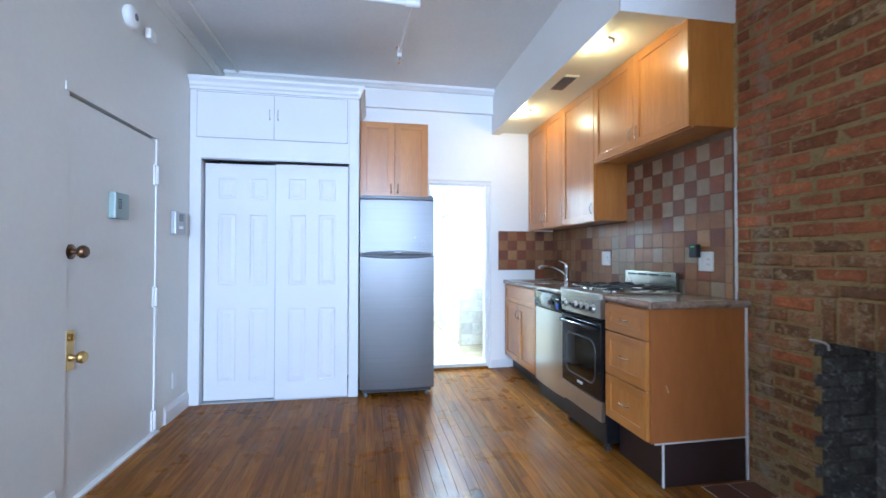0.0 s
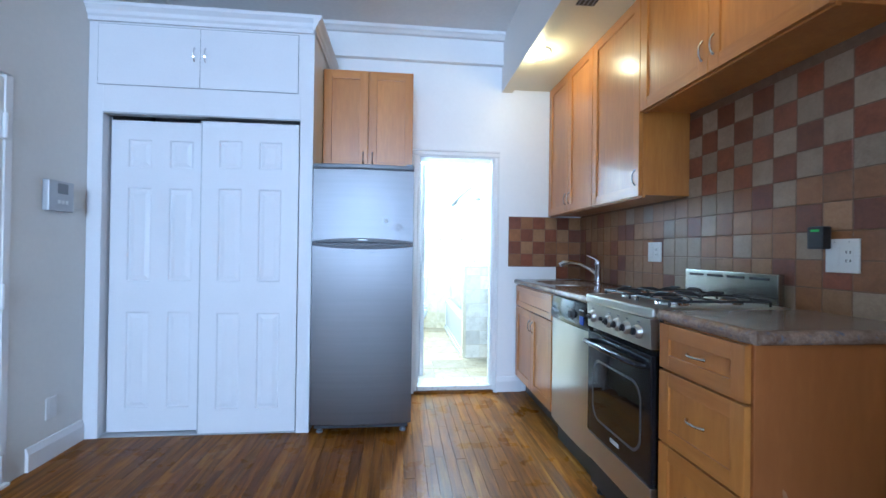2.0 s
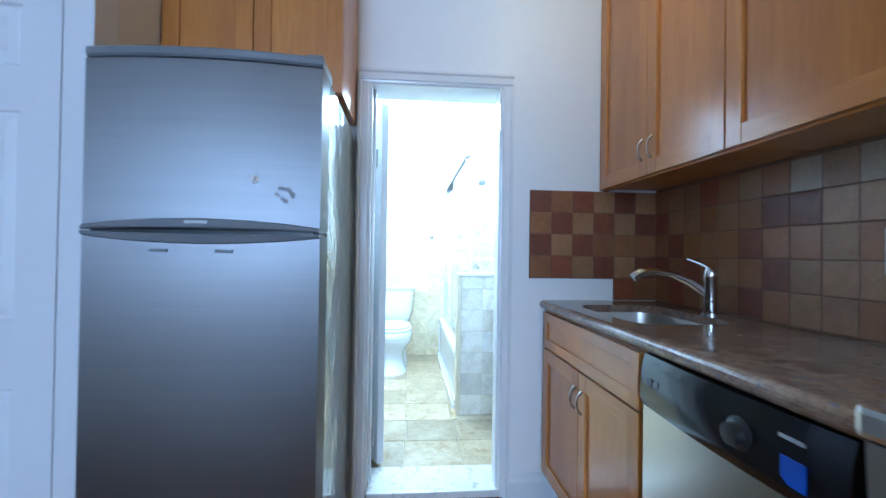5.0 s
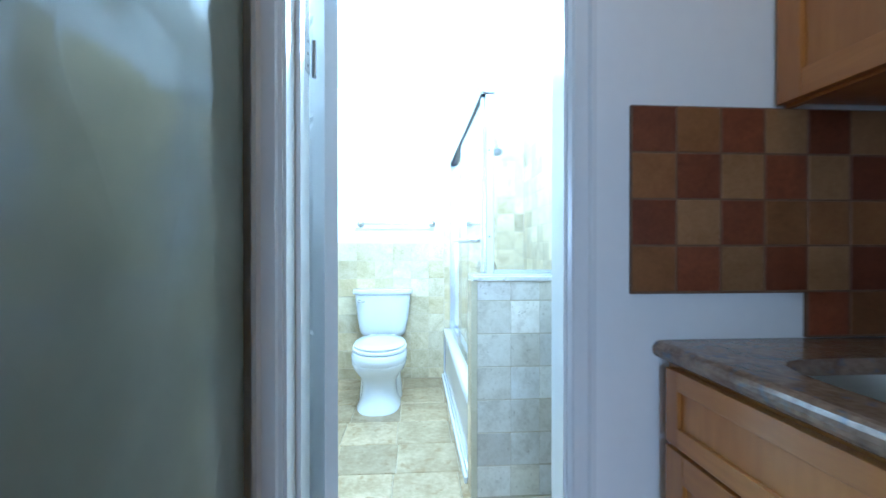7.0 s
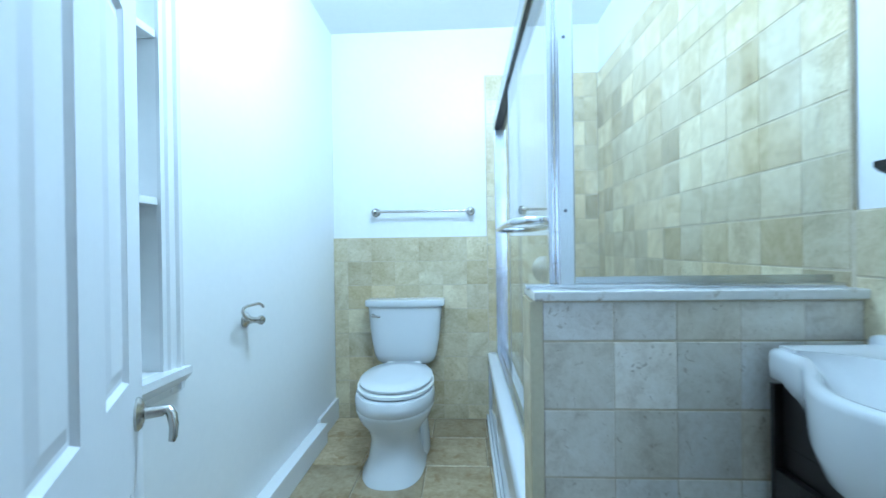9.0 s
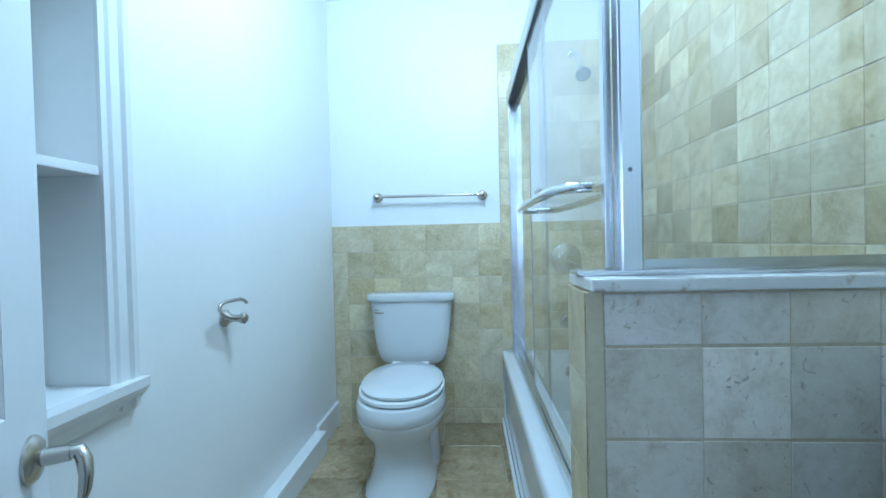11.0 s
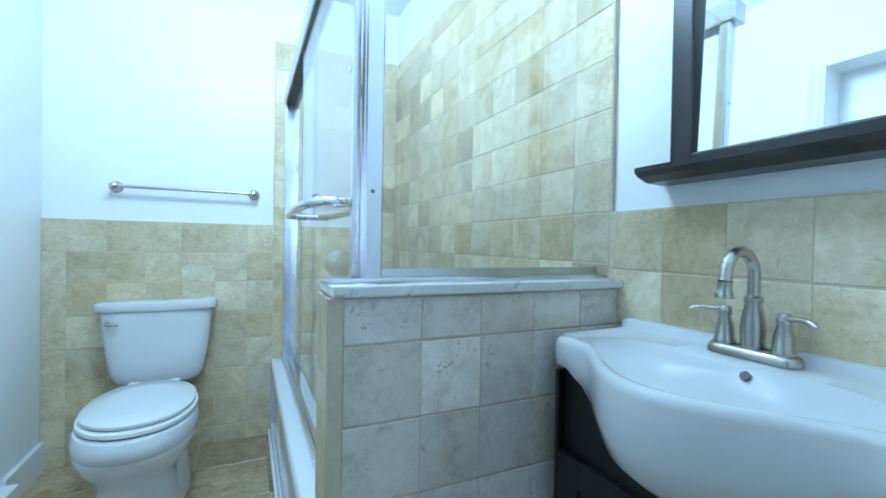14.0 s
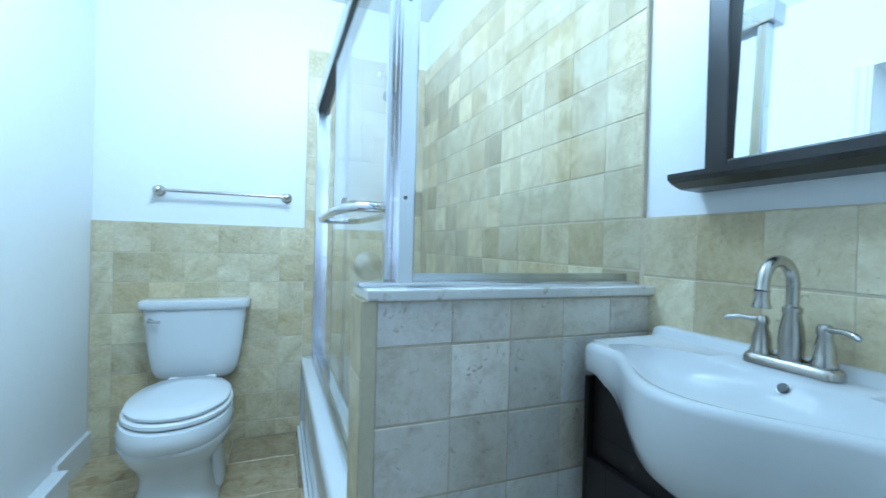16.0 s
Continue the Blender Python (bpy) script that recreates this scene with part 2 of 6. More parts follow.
TRAV = travertine("travertine_tile", (0.42, 0.34, 0.19), (0.60, 0.52, 0.335), (0.74, 0.675, 0.49))
# TRAV paled and greyed, standing in for cool daylight on the low wall
LITTRAV = travertine("daylight_paled_stone_tile", (0.55, 0.50, 0.42), (0.75, 0.715, 0.645), (0.85, 0.83, 0.79))
FLOORTILE = stone("bath_floor_tile", (0.24, 0.17, 0.075), (0.50, 0.41, 0.26), 5, 0.36, (0.75, 1.2), 0.25, (0.27, 0.185, 0.08))
MARBLE = stone("white_marble", (0.66, 0.65, 0.61), (0.78, 0.77, 0.74), 8, 0.25, (1, 1), 0.03, (0.45, 0.40, 0.33))
GRANITE = stone("granite", (0.12, 0.068, 0.042), (0.36, 0.265, 0.195), 15, 0.15, (1, 1), 0.02, (0.16, 0.16, 0.18))
QUARRY = stone("hearth_tile", (0.13, 0.05, 0.03), (0.20, 0.085, 0.05), 14, 0.4, (0.8, 1.15))
def weathered_brick(name, lo, mid, hi, smear, amount):
    m, nt, bs = nodes_of(name)
    v = world_pos(nt, (1, 1, 1))
    vs = shifted(nt, v)
    c = ramp(nt, mix(nt, 0.5, noise_node(nt, vs, 14, 5, 0.65, 0.5), noise_node(nt, vs, 70, 5, 0.7)), [(0.32, lo), (0.5, mid), (0.68, hi)])
    c = mix(nt, 1.0, c, random_gain(nt, 0.6, 1.4), 'MULTIPLY')
    lime = ramp(nt, mix(nt, 0.5, noise_node(nt, v, 7, 4, 0.7, 1.2), noise_node(nt, v, 45, 4, 0.7)), [(amount, (0, 0, 0)), (amount + 0.09, (0.85, 0.85, 0.85))])
    c = mix(nt, lime, c, smear)
    chalk = ramp(nt, noise_node(nt, v, 38, 5, 0.75, 1.0), [(0.66, (0, 0, 0)), (0.72, (0.9, 0.9, 0.9))])
    c = mix(nt, chalk, c, (0.42, 0.38, 0.32))
    # an old plaster run down the wall
    sep = nt.nodes.new("ShaderNodeSeparateXYZ")
    nt.links.new(v, sep.inputs[0])
    mp = nt.nodes.new("ShaderNodeMapRange")
    mp.inputs[1].default_value, mp.inputs[2].default_value = 1.67, 1.79
    nt.links.new(sep.outputs["Y"], mp.inputs[0])
    run = ramp(nt, mp.outputs[0], [(0.0, (0, 0, 0)), (0.4, (0.6, 0.6, 0.6)), (0.6, (0.6, 0.6, 0.6)), (1.0, (0, 0, 0))])
    run = mix(nt, 1.0, run, ramp(nt, noise_node(nt, v, 16, 4, 0.7), [(0.45, (0, 0, 0)), (0.6, (1, 1, 1))]), 'MULTIPLY')
    c = mix(nt, run, c, (0.34, 0.31, 0.22))
    nt.links.new(c, bs.inputs["Base Color"])
    bs.inputs["Roughness"].default_value = 0.85
    bumped(nt, bs, noise_node(nt, v, 42, 6, 0.78, 0.6), 1.0, 0.014)
    return m


BRICK = weathered_brick("old_brick", (0.15, 0.052, 0.022), (0.34, 0.108, 0.038), (0.50, 0.17, 0.06), (0.42, 0.30, 0.14), 0.56)
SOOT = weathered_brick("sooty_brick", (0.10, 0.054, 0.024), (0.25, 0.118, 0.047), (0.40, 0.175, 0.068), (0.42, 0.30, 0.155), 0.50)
CHAR = weathered_brick("charred_brick", (0.04, 0.037, 0.034), (0.10, 0.092, 0.085), (0.19, 0.175, 0.16), (0.40, 0.38, 0.35), 0.53)
MORTAR = weathered_brick("old_mortar", (0.29, 0.185, 0.062), (0.50, 0.335, 0.122), (0.62, 0.46, 0.20), (0.32, 0.155, 0.06), 0.57)
IVORY = stone("ivory_stone_strip", (0.52, 0.46, 0.30), (0.62, 0.57, 0.40), 12, 0.4, (1, 1))
KNOB = plain("silver_knob", (0.50, 0.49, 0.46), 0.3, 0.85)
SCUFF = plain("pale_scuff", (0.42, 0.24, 0.13), 0.5, var=0.3, scale=60)
BORDER = plain("printed_border", (0.085, 0.085, 0.09), 0.25)
CAULK = plain("white_caulk", (0.70, 0.70, 0.70), 0.5, var=0.1, scale=30, bump=0.3)
BLUELABEL = plain("blue_label", (0.03, 0.10, 0.55), 0.4)
INK = plain("grey_ink", (0.25, 0.25, 0.26), 0.5)
GREENLED = plain("green_indicator", (0.1, 0.6, 0.1), 0.3)


def glass(name, tint, rough=0.0):
    m, nt, bs = nodes_of(name)
    bs.inputs["Base Color"].default_value = (*tint, 1)
    bs.inputs["Transmission Weight"].default_value = 1.0
    bs.inputs["Roughness"].default_value = rough
    bs.inputs["IOR"].default_value = 1.45
    return m


GLASS = glass("clear_glass", (0.985, 0.995, 0.99))
OVENGLASS = plain("oven_glass", (0.012, 0.010, 0.008), 0.04, var=0.05, bump=0)
MIRROR = plain("mirror_silver", (0.88, 0.90, 0.90), 0.01, 1.0, 0.0, 5, 0)


def glow(name, col, strength):
    m, nt, bs = nodes_of(name)
    bs.inputs["Base Color"].default_value = (*col, 1)
    bs.inputs["Emission Color"].default_value = (*col, 1)
    bs.inputs["Emission Strength"].default_value = strength
    return m


BULB = glow("lit_lens", (1.0, 0.92, 0.72), 14)
DOME = glow("lit_dome", (0.85, 0.97, 1.0), 4)


# ---- mesh helpers ----
def link_mesh(name, bm, material, parent=None, label="", smooth=None):
    me = bpy.data.meshes.new(name)
    bmesh.ops.recalc_face_normals(bm, faces=bm.faces)
    bm.to_mesh(me)
    bm.free()
    me.materials.append(material)
    if smooth:
        for p in me.polygons:
            p.use_smooth = True
        me.set_sharp_from_angle(angle=radians(smooth))
    ob = new(name, me)
    if parent is not None:
        ob.parent = parent
        if parent.type == 'EMPTY':
            ob.matrix_parent_inverse = parent.matrix_basis.inverted()
    if label:
        ob["label"] = label
    return ob


def part(name, bm, material, parent, label="", smooth=None):
    return link_mesh(name, bm, material, parent, label, smooth)


def thing(name, at, label, category, group="", kind=""):
    e = new(name)
    e.empty_display_size = 0.05
    e.matrix_basis = Matrix.Translation(at)
    return tagged(e, label, category, group, kind)


def B():
    return bmesh.new()


def box(bm, x0, x1, y0, y1, z0, z1, b=0.0, m=None):
    x0, x1 = min(x0, x1), max(x0, x1)
    y0, y1 = min(y0, y1), max(y0, y1)
    z0, z1 = min(z0, z1), max(z0, z1)
    vs = bmesh.ops.create_cube(bm, size=1.0)["verts"]
    for v in vs:
        v.co = Vector((x0 + (v.co.x + .5) * (x1 - x0), y0 + (v.co.y + .5) * (y1 - y0), z0 + (v.co.z + .5) * (z1 - z0)))
    if m is not None:
        for v in vs:
            v.co = m @ v.co
    if b:
        es = list({e for v in vs for e in v.link_edges})
        bmesh.ops.bevel(bm, geom=es, offset=b, segments=2, profile=0.6, affect='EDGES')
    return bm


def loft(bm, rings, close=True, caps=(True, True)):
    vr = [[bm.verts.new(p) for p in ring] for ring in rings]
    n = len(vr[0])
    for a, b in zip(vr, vr[1:]):
        for i in range(n if close else n - 1):
            j = (i + 1) % n
            bm.faces.new((a[i], a[j], b[j], b[i]))
    if caps[0]:
        bm.faces.new(list(reversed(vr[0])))
    if caps[1]:
        bm.faces.new(vr[-1])
    return bm


def lathe(bm, profile, m=None, seg=24):
    """A turned shape: profile rows of (radius, height) about local z, placed by m."""
    m = m or Matrix()
    rings = [[m @ Vector((max(r, 1e-4) * math.cos(a), max(r, 1e-4) * math.sin(a), z))
              for a in [2 * math.pi * i / seg for i in range(seg)]] for r, z in profile]
    return loft(bm, rings)


def sweep(bm, pts, r, seg=10):
    """A round tube along points; r a number or one for each point."""
    pts = [Vector(p) for p in pts]
    rs = r if isinstance(r, (list, tuple)) else [r] * len(pts)
    up = Vector((0.12, 0.31, 0.94)).normalized()
    rings = []
    for i, p in enumerate(pts):
        d = (pts[min(i + 1, len(pts) - 1)] - pts[max(i - 1, 0)]).normalized()
        s = d.cross(up)
        if s.length < 1e-3:
            s = d.cross(Vector((1, 0, 0)))
        s.normalize()
        u = s.cross(d).normalized()
        up = u
        rings.append([p + rs[i] * (math.cos(a) * s + math.sin(a) * u) for a in [2 * math.pi * k / seg for k in range(seg)]])
    return loft(bm, rings)


def arc(c, r, a0, a1, u, v, n=8):
    c, u, v = Vector(c), Vector(u), Vector(v)
    return [c + r * (math.cos(t) * u + math.sin(t) * v) for t in [radians(a0 + (a1 - a0) * i / n) for i in range(n + 1)]]


def extrude_profile(bm, profile, p0, p1, out, up):
    """A moulding: rows of (out, up) carried from p0 to p1."""
    p0, p1, out, up = Vector(p0), Vector(p1), Vector(out), Vector(up)
    return loft(bm, [[p + o * out + u * up for o, u in profile] for p in (p0, p1)])


ZUP = Vector((0, 0, 1))


def facing(origin, right, normal):
    """A frame for flat fronts: local x along right, local y into the wall, local z up."""
    r, n = Vector(right).normalized(), Vector(normal).normalized()
    return Matrix.Translation(origin) @ Matrix((r, -n, ZUP)).transposed().to_4x4()


def pull(parent, m, x, z, upright=True, length=0.080, material=None, proud=0.017):
    """A bowed bar pull on a front."""
    bm = B()
    n = 9
    pts = []
    for i in range(n):
        u = -1 + 2 * i / (n - 1)
        off = -proud * (1 - abs(u) ** 3)
        s = u * length / 2
        pts.append(m @ (Vector((x, off, z + s)) if upright else Vector((x + s, off, z))))
    sweep(bm, pts, [0.006, 0.0042, 0.0036, 0.0036, 0.004, 0.0036, 0.0036, 0.0042, 0.006], 8)
    part("handle", bm, material or NICKEL, parent, "small bowed metal handle", 40)


def shaker(parent, m, w, h, name="door", side=None, hz=0.09, t=0.02, rail=0.058, along=MAPLEH, drawer=False):
    """A shaker front on the frame m (origin at its lower left corner): four frame members and a sunk panel."""
    d = part(name, box(B(), rail - 0.002, w - rail + 0.002, -t + 0.009, -0.001, rail - 0.002, h - rail + 0.002, 0, m), MAPLE, parent)
    for x0, x1 in ((0, rail), (w - rail, w)):
        part("stile", box(B(), x0, x1, -t, 0, 0, h, 0.0022, m), MAPLE, d)
    for z0, z1 in ((0, rail), (h - rail, h)):
        part("rail", box(B(), rail, w - rail, -t + 0.0006, 0, z0, z1, 0.0018, m), along, d)
    mm = m @ Matrix.Translation((0, -t, 0))
    if drawer:
        pull(d, mm, w / 2, h / 2, False)
    elif side == 'r':
        pull(d, mm, w - 0.03, hz)
    elif side == 'l':
        pull(d, mm, 0.03, hz)
    return d


def six_panel(parent, m, w, h, t=0.03, material=None, name="door", rows=((0.075, 0.385), (0.485, 0.785), (0.85, 0.94))):
    """A moulded six-panel door leaf on the frame m, panels on both faces."""
    material = material or DOORPAINT
    cols = ((0.17, 0.405), (0.585, 0.82))
    leaf = part(name, box(B(), 0, w, 0.009, t - 0.009, 0, h, 0, m), material, parent)
    xs = [0, cols[0][0], cols[0][1], cols[1][0], cols[1][1], 1]
    zs = [0, rows[0][0], rows[0][1], rows[1][0], rows[1][1], rows[2][0], rows[2][1], 1]
    for y0, y1, s in ((0.0, 0.0092, -1), (t - 0.0092, t, 1)):
        face = B()
        for i in range(5):
            for k in range(7):
                if i in (1, 3) and k in (1, 3, 5):
                    continue
                box(face, xs[i] * w, xs[i + 1] * w, y0, y1, zs[k] * h, zs[k + 1] * h, 0, m)
        bmesh.ops.remove_doubles(face, verts=face.verts, dist=1e-5)
        part("frame_face", face, material, leaf)
        for a0, a1 in cols:
            for b0, b1 in rows:
                p = B()
                yb = y1 if s < 0 else y0
                yt = y0 if s < 0 else y1
                rings = []
                for ins, y in ((0.0, yb + s * 0.0085), (0.006, yb + s * 0.001), (0.013, yb + s * 0.0008), (0.036, yt - s * 0.0014), (0.038, yt - s * 0.0012)):
                    x0, x1 = a0 * w + ins, a1 * w - ins
                    z0, z1 = b0 * h + ins, b1 * h - ins
                    rings.append([m @ Vector(q) for q in ((x0, y, z0), (x1, y, z0), (x1, y, z1), (x0, y, z1))])
                loft(p, rings, caps=(False, True))
                part("panel", p, material, leaf)
    return leaf


def tile_mesh(name, w, h, t, material, soft=0.0022):
    """One tile lying in local x-z, its face towards local -y, centre at the origin."""
    hw, hh = w / 2, h / 2
    k = soft
    v = [(-hw, 0, -hh), (hw, 0, -hh), (hw, 0, hh), (-hw, 0, hh),
         (-hw, -t + k, -hh), (hw, -t + k, -hh), (hw, -t + k, hh), (-hw, -t + k, hh),
         (-hw + k, -t, -hh + k), (hw - k, -t, -hh + k), (hw - k, -t, hh - k), (-hw + k, -t, hh - k)]
    f = [(8, 9, 10, 11)]
    for a in (0, 4):
        for i in range(4):
            j = (i + 1) % 4
            f.append((a + i, a + j, a + 4 + j, a + 4 + i))
    me = bpy.data.meshes.new(name)
    me.from_pydata(v, [], f)
    me.materials.append(material)
    return me


MESHES = {}


def lay_tile(parent, name, centre, right, normal, w, h, t, material, rng, soft=0.0022, tilt=0.35):
    key = (name, round(w, 3), round(h, 3), round(t, 3), material.name)
    if key not in MESHES:
        MESHES[key] = tile_mesh(name, w, h, t, material, soft)
    ob = new(name, MESHES[key])
    r, n = Vector(right), Vector(normal)
    up = n.cross(r)
    m3 = Matrix((r, -n, up)).transposed().to_4x4()
    ob.matrix_basis = Matrix.Translation(centre) @ m3 @ pose(0, 0, 0, rng.uniform(-tilt, tilt), 0, rng.uniform(-tilt, tilt))
    ob.parent = parent
    return ob

# ---- plan ----
XL, XR = -1.26, 2.10          # kitchen side walls
YK, YBATH = 4.20, 4.385        # kitchen and bath faces of the partition
YREAR = -5.50
ZC = 2.895
DX0, DX1, DZ = 0.745, 1.33, 1.895   # bathroom doorway
BX0, BX1, BY1 = 0.31, 1.93, 6.79
BZ, BC = 0.05, 2.42
S = "structure"


def wall(name, boxes, material, label):
    bm = B()
    for b in boxes:
        box(bm, *b)
    return tagged(link_mesh(name, bm, material), label, "wall", "", S)


# kitchen shell
floor_k = tagged(link_mesh("floor", box(B(), XL - .1, XR + .1, YREAR - .1, YK + .02, -0.10, -0.012), FLOORGAP), "glossy reddish oak strip floor", "floor", "", S)
tagged(link_mesh("ceiling", box(B(), XL - .1, XR + .1, YREAR - .1, YK + .3, ZC, ZC + .1), CEILPAINT), "grey-white painted plaster ceiling", "ceiling", "", S)
ED0, ED1, EDZ = 2.15, 2.98, 1.955
wall("wall_left", [(XL - .12, XL, YREAR, ED0, 0, ZC), (XL - .12, XL, ED1, YK + .3, 0, ZC), (XL - .12, XL, ED0, ED1, EDZ, ZC),
                   (XL - .16, XL - .10, ED0 - .1, ED1 + .1, 0, EDZ + .1)], CREAM, "cream painted plaster wall beside the entry door")
wall("wall_partition", [(XL, DX0 - .02, YK, YBATH, 0, ZC), (DX1 + .06, XR + .1, YK, YBATH, 0, ZC), (DX0 - .02, DX1 + .06, YK, YBATH, DZ + .02, ZC)],
     WALLPAINT, "white painted wall with the bathroom doorway")
wall_right = wall("wall_right", [(XR, XR + .12, 1.885, YK, 0, ZC)], WALLPAINT, "white painted wall behind the kitchen units")
WZ0, WZ1 = 0.72, 2.75
wall("wall_rear", [(XL, -1.05, YREAR - .12, YREAR, 0, ZC), (-0.10, 0.0, YREAR - .12, YREAR, 0, ZC), (0.66, XR, YREAR - .12, YREAR, 0, ZC),
                   (-1.05, -0.10, YREAR - .12, YREAR, 0, WZ0), (-1.05, -0.10, YREAR - .12, YREAR, WZ1, ZC),
                   (0.0, 0.66, YREAR - .12, YREAR, 0, WZ0), (0.0, 0.66, YREAR - .12, YREAR, WZ1, ZC)], CREAM, "cream painted window wall")
for i, (a, b) in enumerate(((-1.05, -0.10), (0.0, 0.66))):
    w = thing("window_%d" % (i + 1), ((a + b) / 2, YREAR - .06, WZ0), "tall white sash window letting in daylight", "window", "", S)
    for q in ((a, a + .05, WZ0, WZ1), (b - .05, b, WZ0, WZ1), (a + .05, b - .05, WZ0, WZ0 + .05), (a + .05, b - .05, WZ1 - .05, WZ1), (a + .05, b - .05, 1.36, 1.40)):
        part("window_frame", box(B(), q[0], q[1], YREAR - .10, YREAR - .05, q[2], q[3], .003), TRIM, w)
    g = part("pane", box(B(), a + .05, b - .05, YREAR - .083, YREAR - .079, WZ0 + .05, WZ1 - .05), GLASS, w)
    g.visible_shadow = False

# unseen wall, added only to shade the right-hand units from the windows
wall("wall_return", [(1.0, 1.12, YREAR, -.45, 0, ZC), (1.12, XR + .1, -.57, -.45, 0, ZC)], CREAM, "unseen cream wall added to keep window light off the right side")

# bath shell
floor_b = tagged(link_mesh("floor_bath", box(B(), BX0 - .1, BX1 + .1, YBATH - .15, BY1 + .1, -0.09, BZ - .006), GROUT), "beige stone tile bathroom floor", "floor", "", S)
tagged(link_mesh("ceiling_bath", box(B(), BX0 - .3, BX1 + .2, YBATH, BY1 + .1, BC, BC + .1), WALLPAINT), "white painted bathroom ceiling", "ceiling", "", S)
NY0, NY1, NZ0, NZ1 = 4.80, 5.28, 0.775, 2.0
wall("wall_bath_left", [(BX0 - .14, BX0, YBATH, NY0, 0, BC), (BX0 - .14, BX0, NY1, BY1, 0, BC), (BX0 - .14, BX0, NY0, NY1, 0, NZ0),
                        (BX0 - .14, BX0, NY0, NY1, NZ1, BC), (BX0 - .18, BX0 - .14, NY0 - .05, NY1 + .05, NZ0 - .05, NZ1 + .05)],
     WALLPAINT, "white painted bathroom wall with a recessed niche")
wall_bb = wall("wall_bath_end", [(BX0 - .14, BX1 + .12, BY1, BY1 + .12, 0, BC)], WALLPAINT, "white wall above beige stone wainscot")
wall_br = wall("wall_bath_right", [(BX1, BX1 + .12, YBATH, BY1, 0, BC)], WALLPAINT, "white wall with beige stone tile")

# grout beds
for nm, q, par, mat_ in (("tile_bed", (BX0 + .001, 1.25, BY1 - .0112, BY1 - .0005, BZ - .01, 1.158), wall_bb, GROUT),
                         ("tile_bed", (1.25, BX1 - .012, BY1 - .0112, BY1 - .0005, .40, 2.128), wall_bb, GROUT),
                         ("tile_bed", (BX1 - .0112, BX1 - .0005, 5.125, BY1 - .012, .40, 2.118), wall_br, GROUT),
                         ("tile_bed", (BX1 - .0112, BX1 - .0005, YBATH + .001, 5.125, BZ - .01, 1.158), wall_br, GROUT),
                         ("tile_bed", (XR - .0102, XR - .0005, 1.90, YK - .011, .90, 1.88), wall_right, DARKGROUT)):
    part(nm, box(B(), *q), mat_, par)

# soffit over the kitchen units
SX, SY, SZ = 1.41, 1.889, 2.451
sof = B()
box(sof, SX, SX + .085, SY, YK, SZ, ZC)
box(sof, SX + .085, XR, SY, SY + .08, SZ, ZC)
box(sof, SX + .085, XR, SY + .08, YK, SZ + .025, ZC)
# underside gets the lamp-yellowed paint, the outer faces stay white
tagged(link_mesh("ceiling_soffit", sof, WARMLITPAINT), "boxed soffit above the cabinets, lamp warmth painted into its colour", "soffit", "", S)
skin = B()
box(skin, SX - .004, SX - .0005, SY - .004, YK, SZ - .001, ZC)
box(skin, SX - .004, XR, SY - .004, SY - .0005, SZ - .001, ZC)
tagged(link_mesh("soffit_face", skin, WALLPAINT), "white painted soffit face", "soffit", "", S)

# crown on the left wall, rail and box on the partition
CROWN = [(0, 0), (.012, 0), (.015, .012), (.022, .020), (.024, .040), (.036, .048), (.040, .056), (.040, .066), (0, .066)]
tagged(link_mesh("trim", extrude_profile(B(), CROWN, (XL, YREAR, ZC - .066), (XL, YK, ZC - .066), (1, 0, 0), ZUP), CREAM), "painted plaster crown moulding", "moulding", "", S)
tagged(link_mesh("trim", extrude_profile(B(), [(0, 0), (.02, 0), (.026, .012), (.02, .024), (0, .024)], (XL + .17, YREAR, ZC - .022), (XL + .17, YK, ZC - .022), (1, 0, 0), ZUP), CREAM), "thin painted ceiling bead", "moulding", "", S)
tagged(link_mesh("trim", box(B(), XL + .06, SX - .0045, YK - .05, YK, 2.655, ZC - .055), WALLPAINT), "white boxed-in beam along the wall top", "beam", "", S)
tagged(link_mesh("trim", extrude_profile(B(), [(0, 0), (.03, 0), (.045, .02), (.06, .03), (.06, .055), (0, .055)], (XL + .06, YK - .05, ZC - .055), (SX - .0045, YK - .05, ZC - .055), (0, -1, 0), ZUP), TRIM), "white painted crown strip", "moulding", "", S)

# bathroom doorway: jambs, casings, saddle
jamb = thing("door_frame_1", ((DX0 + DX1) / 2, YK, 0), "white glossy painted doorway casing and jamb", "door frame", "", S)
part("jamb", box(B(), DX0 - .02, DX0, YK - .004, YBATH + .004, .055, DZ), TRIM, jamb)
part("jamb", box(B(), DX1, DX1 + .052, YK - .004, YK + .075, .0565, DZ), TRIM, jamb)
part("jamb", box(B(), DX1 + .042, DX1 + .060, YK + .0755, YBATH + .004, .0565, DZ), TRIM, jamb)
part("head", box(B(), DX0 - .02, DX1 + .06, YK - .004, YBATH + .004, DZ, DZ + .02), TRIM, jamb)
part("stop", box(B(), DX0 + .0005, DX0 + .012, YK + .06, YK + .10, .06, DZ - .001), TRIM, jamb)
CAS = [(0, 0), (.012, 0), (.014, .008), (.020, .012), (.020, .040), (.028, .046), (.028, .056), (0, .056)]
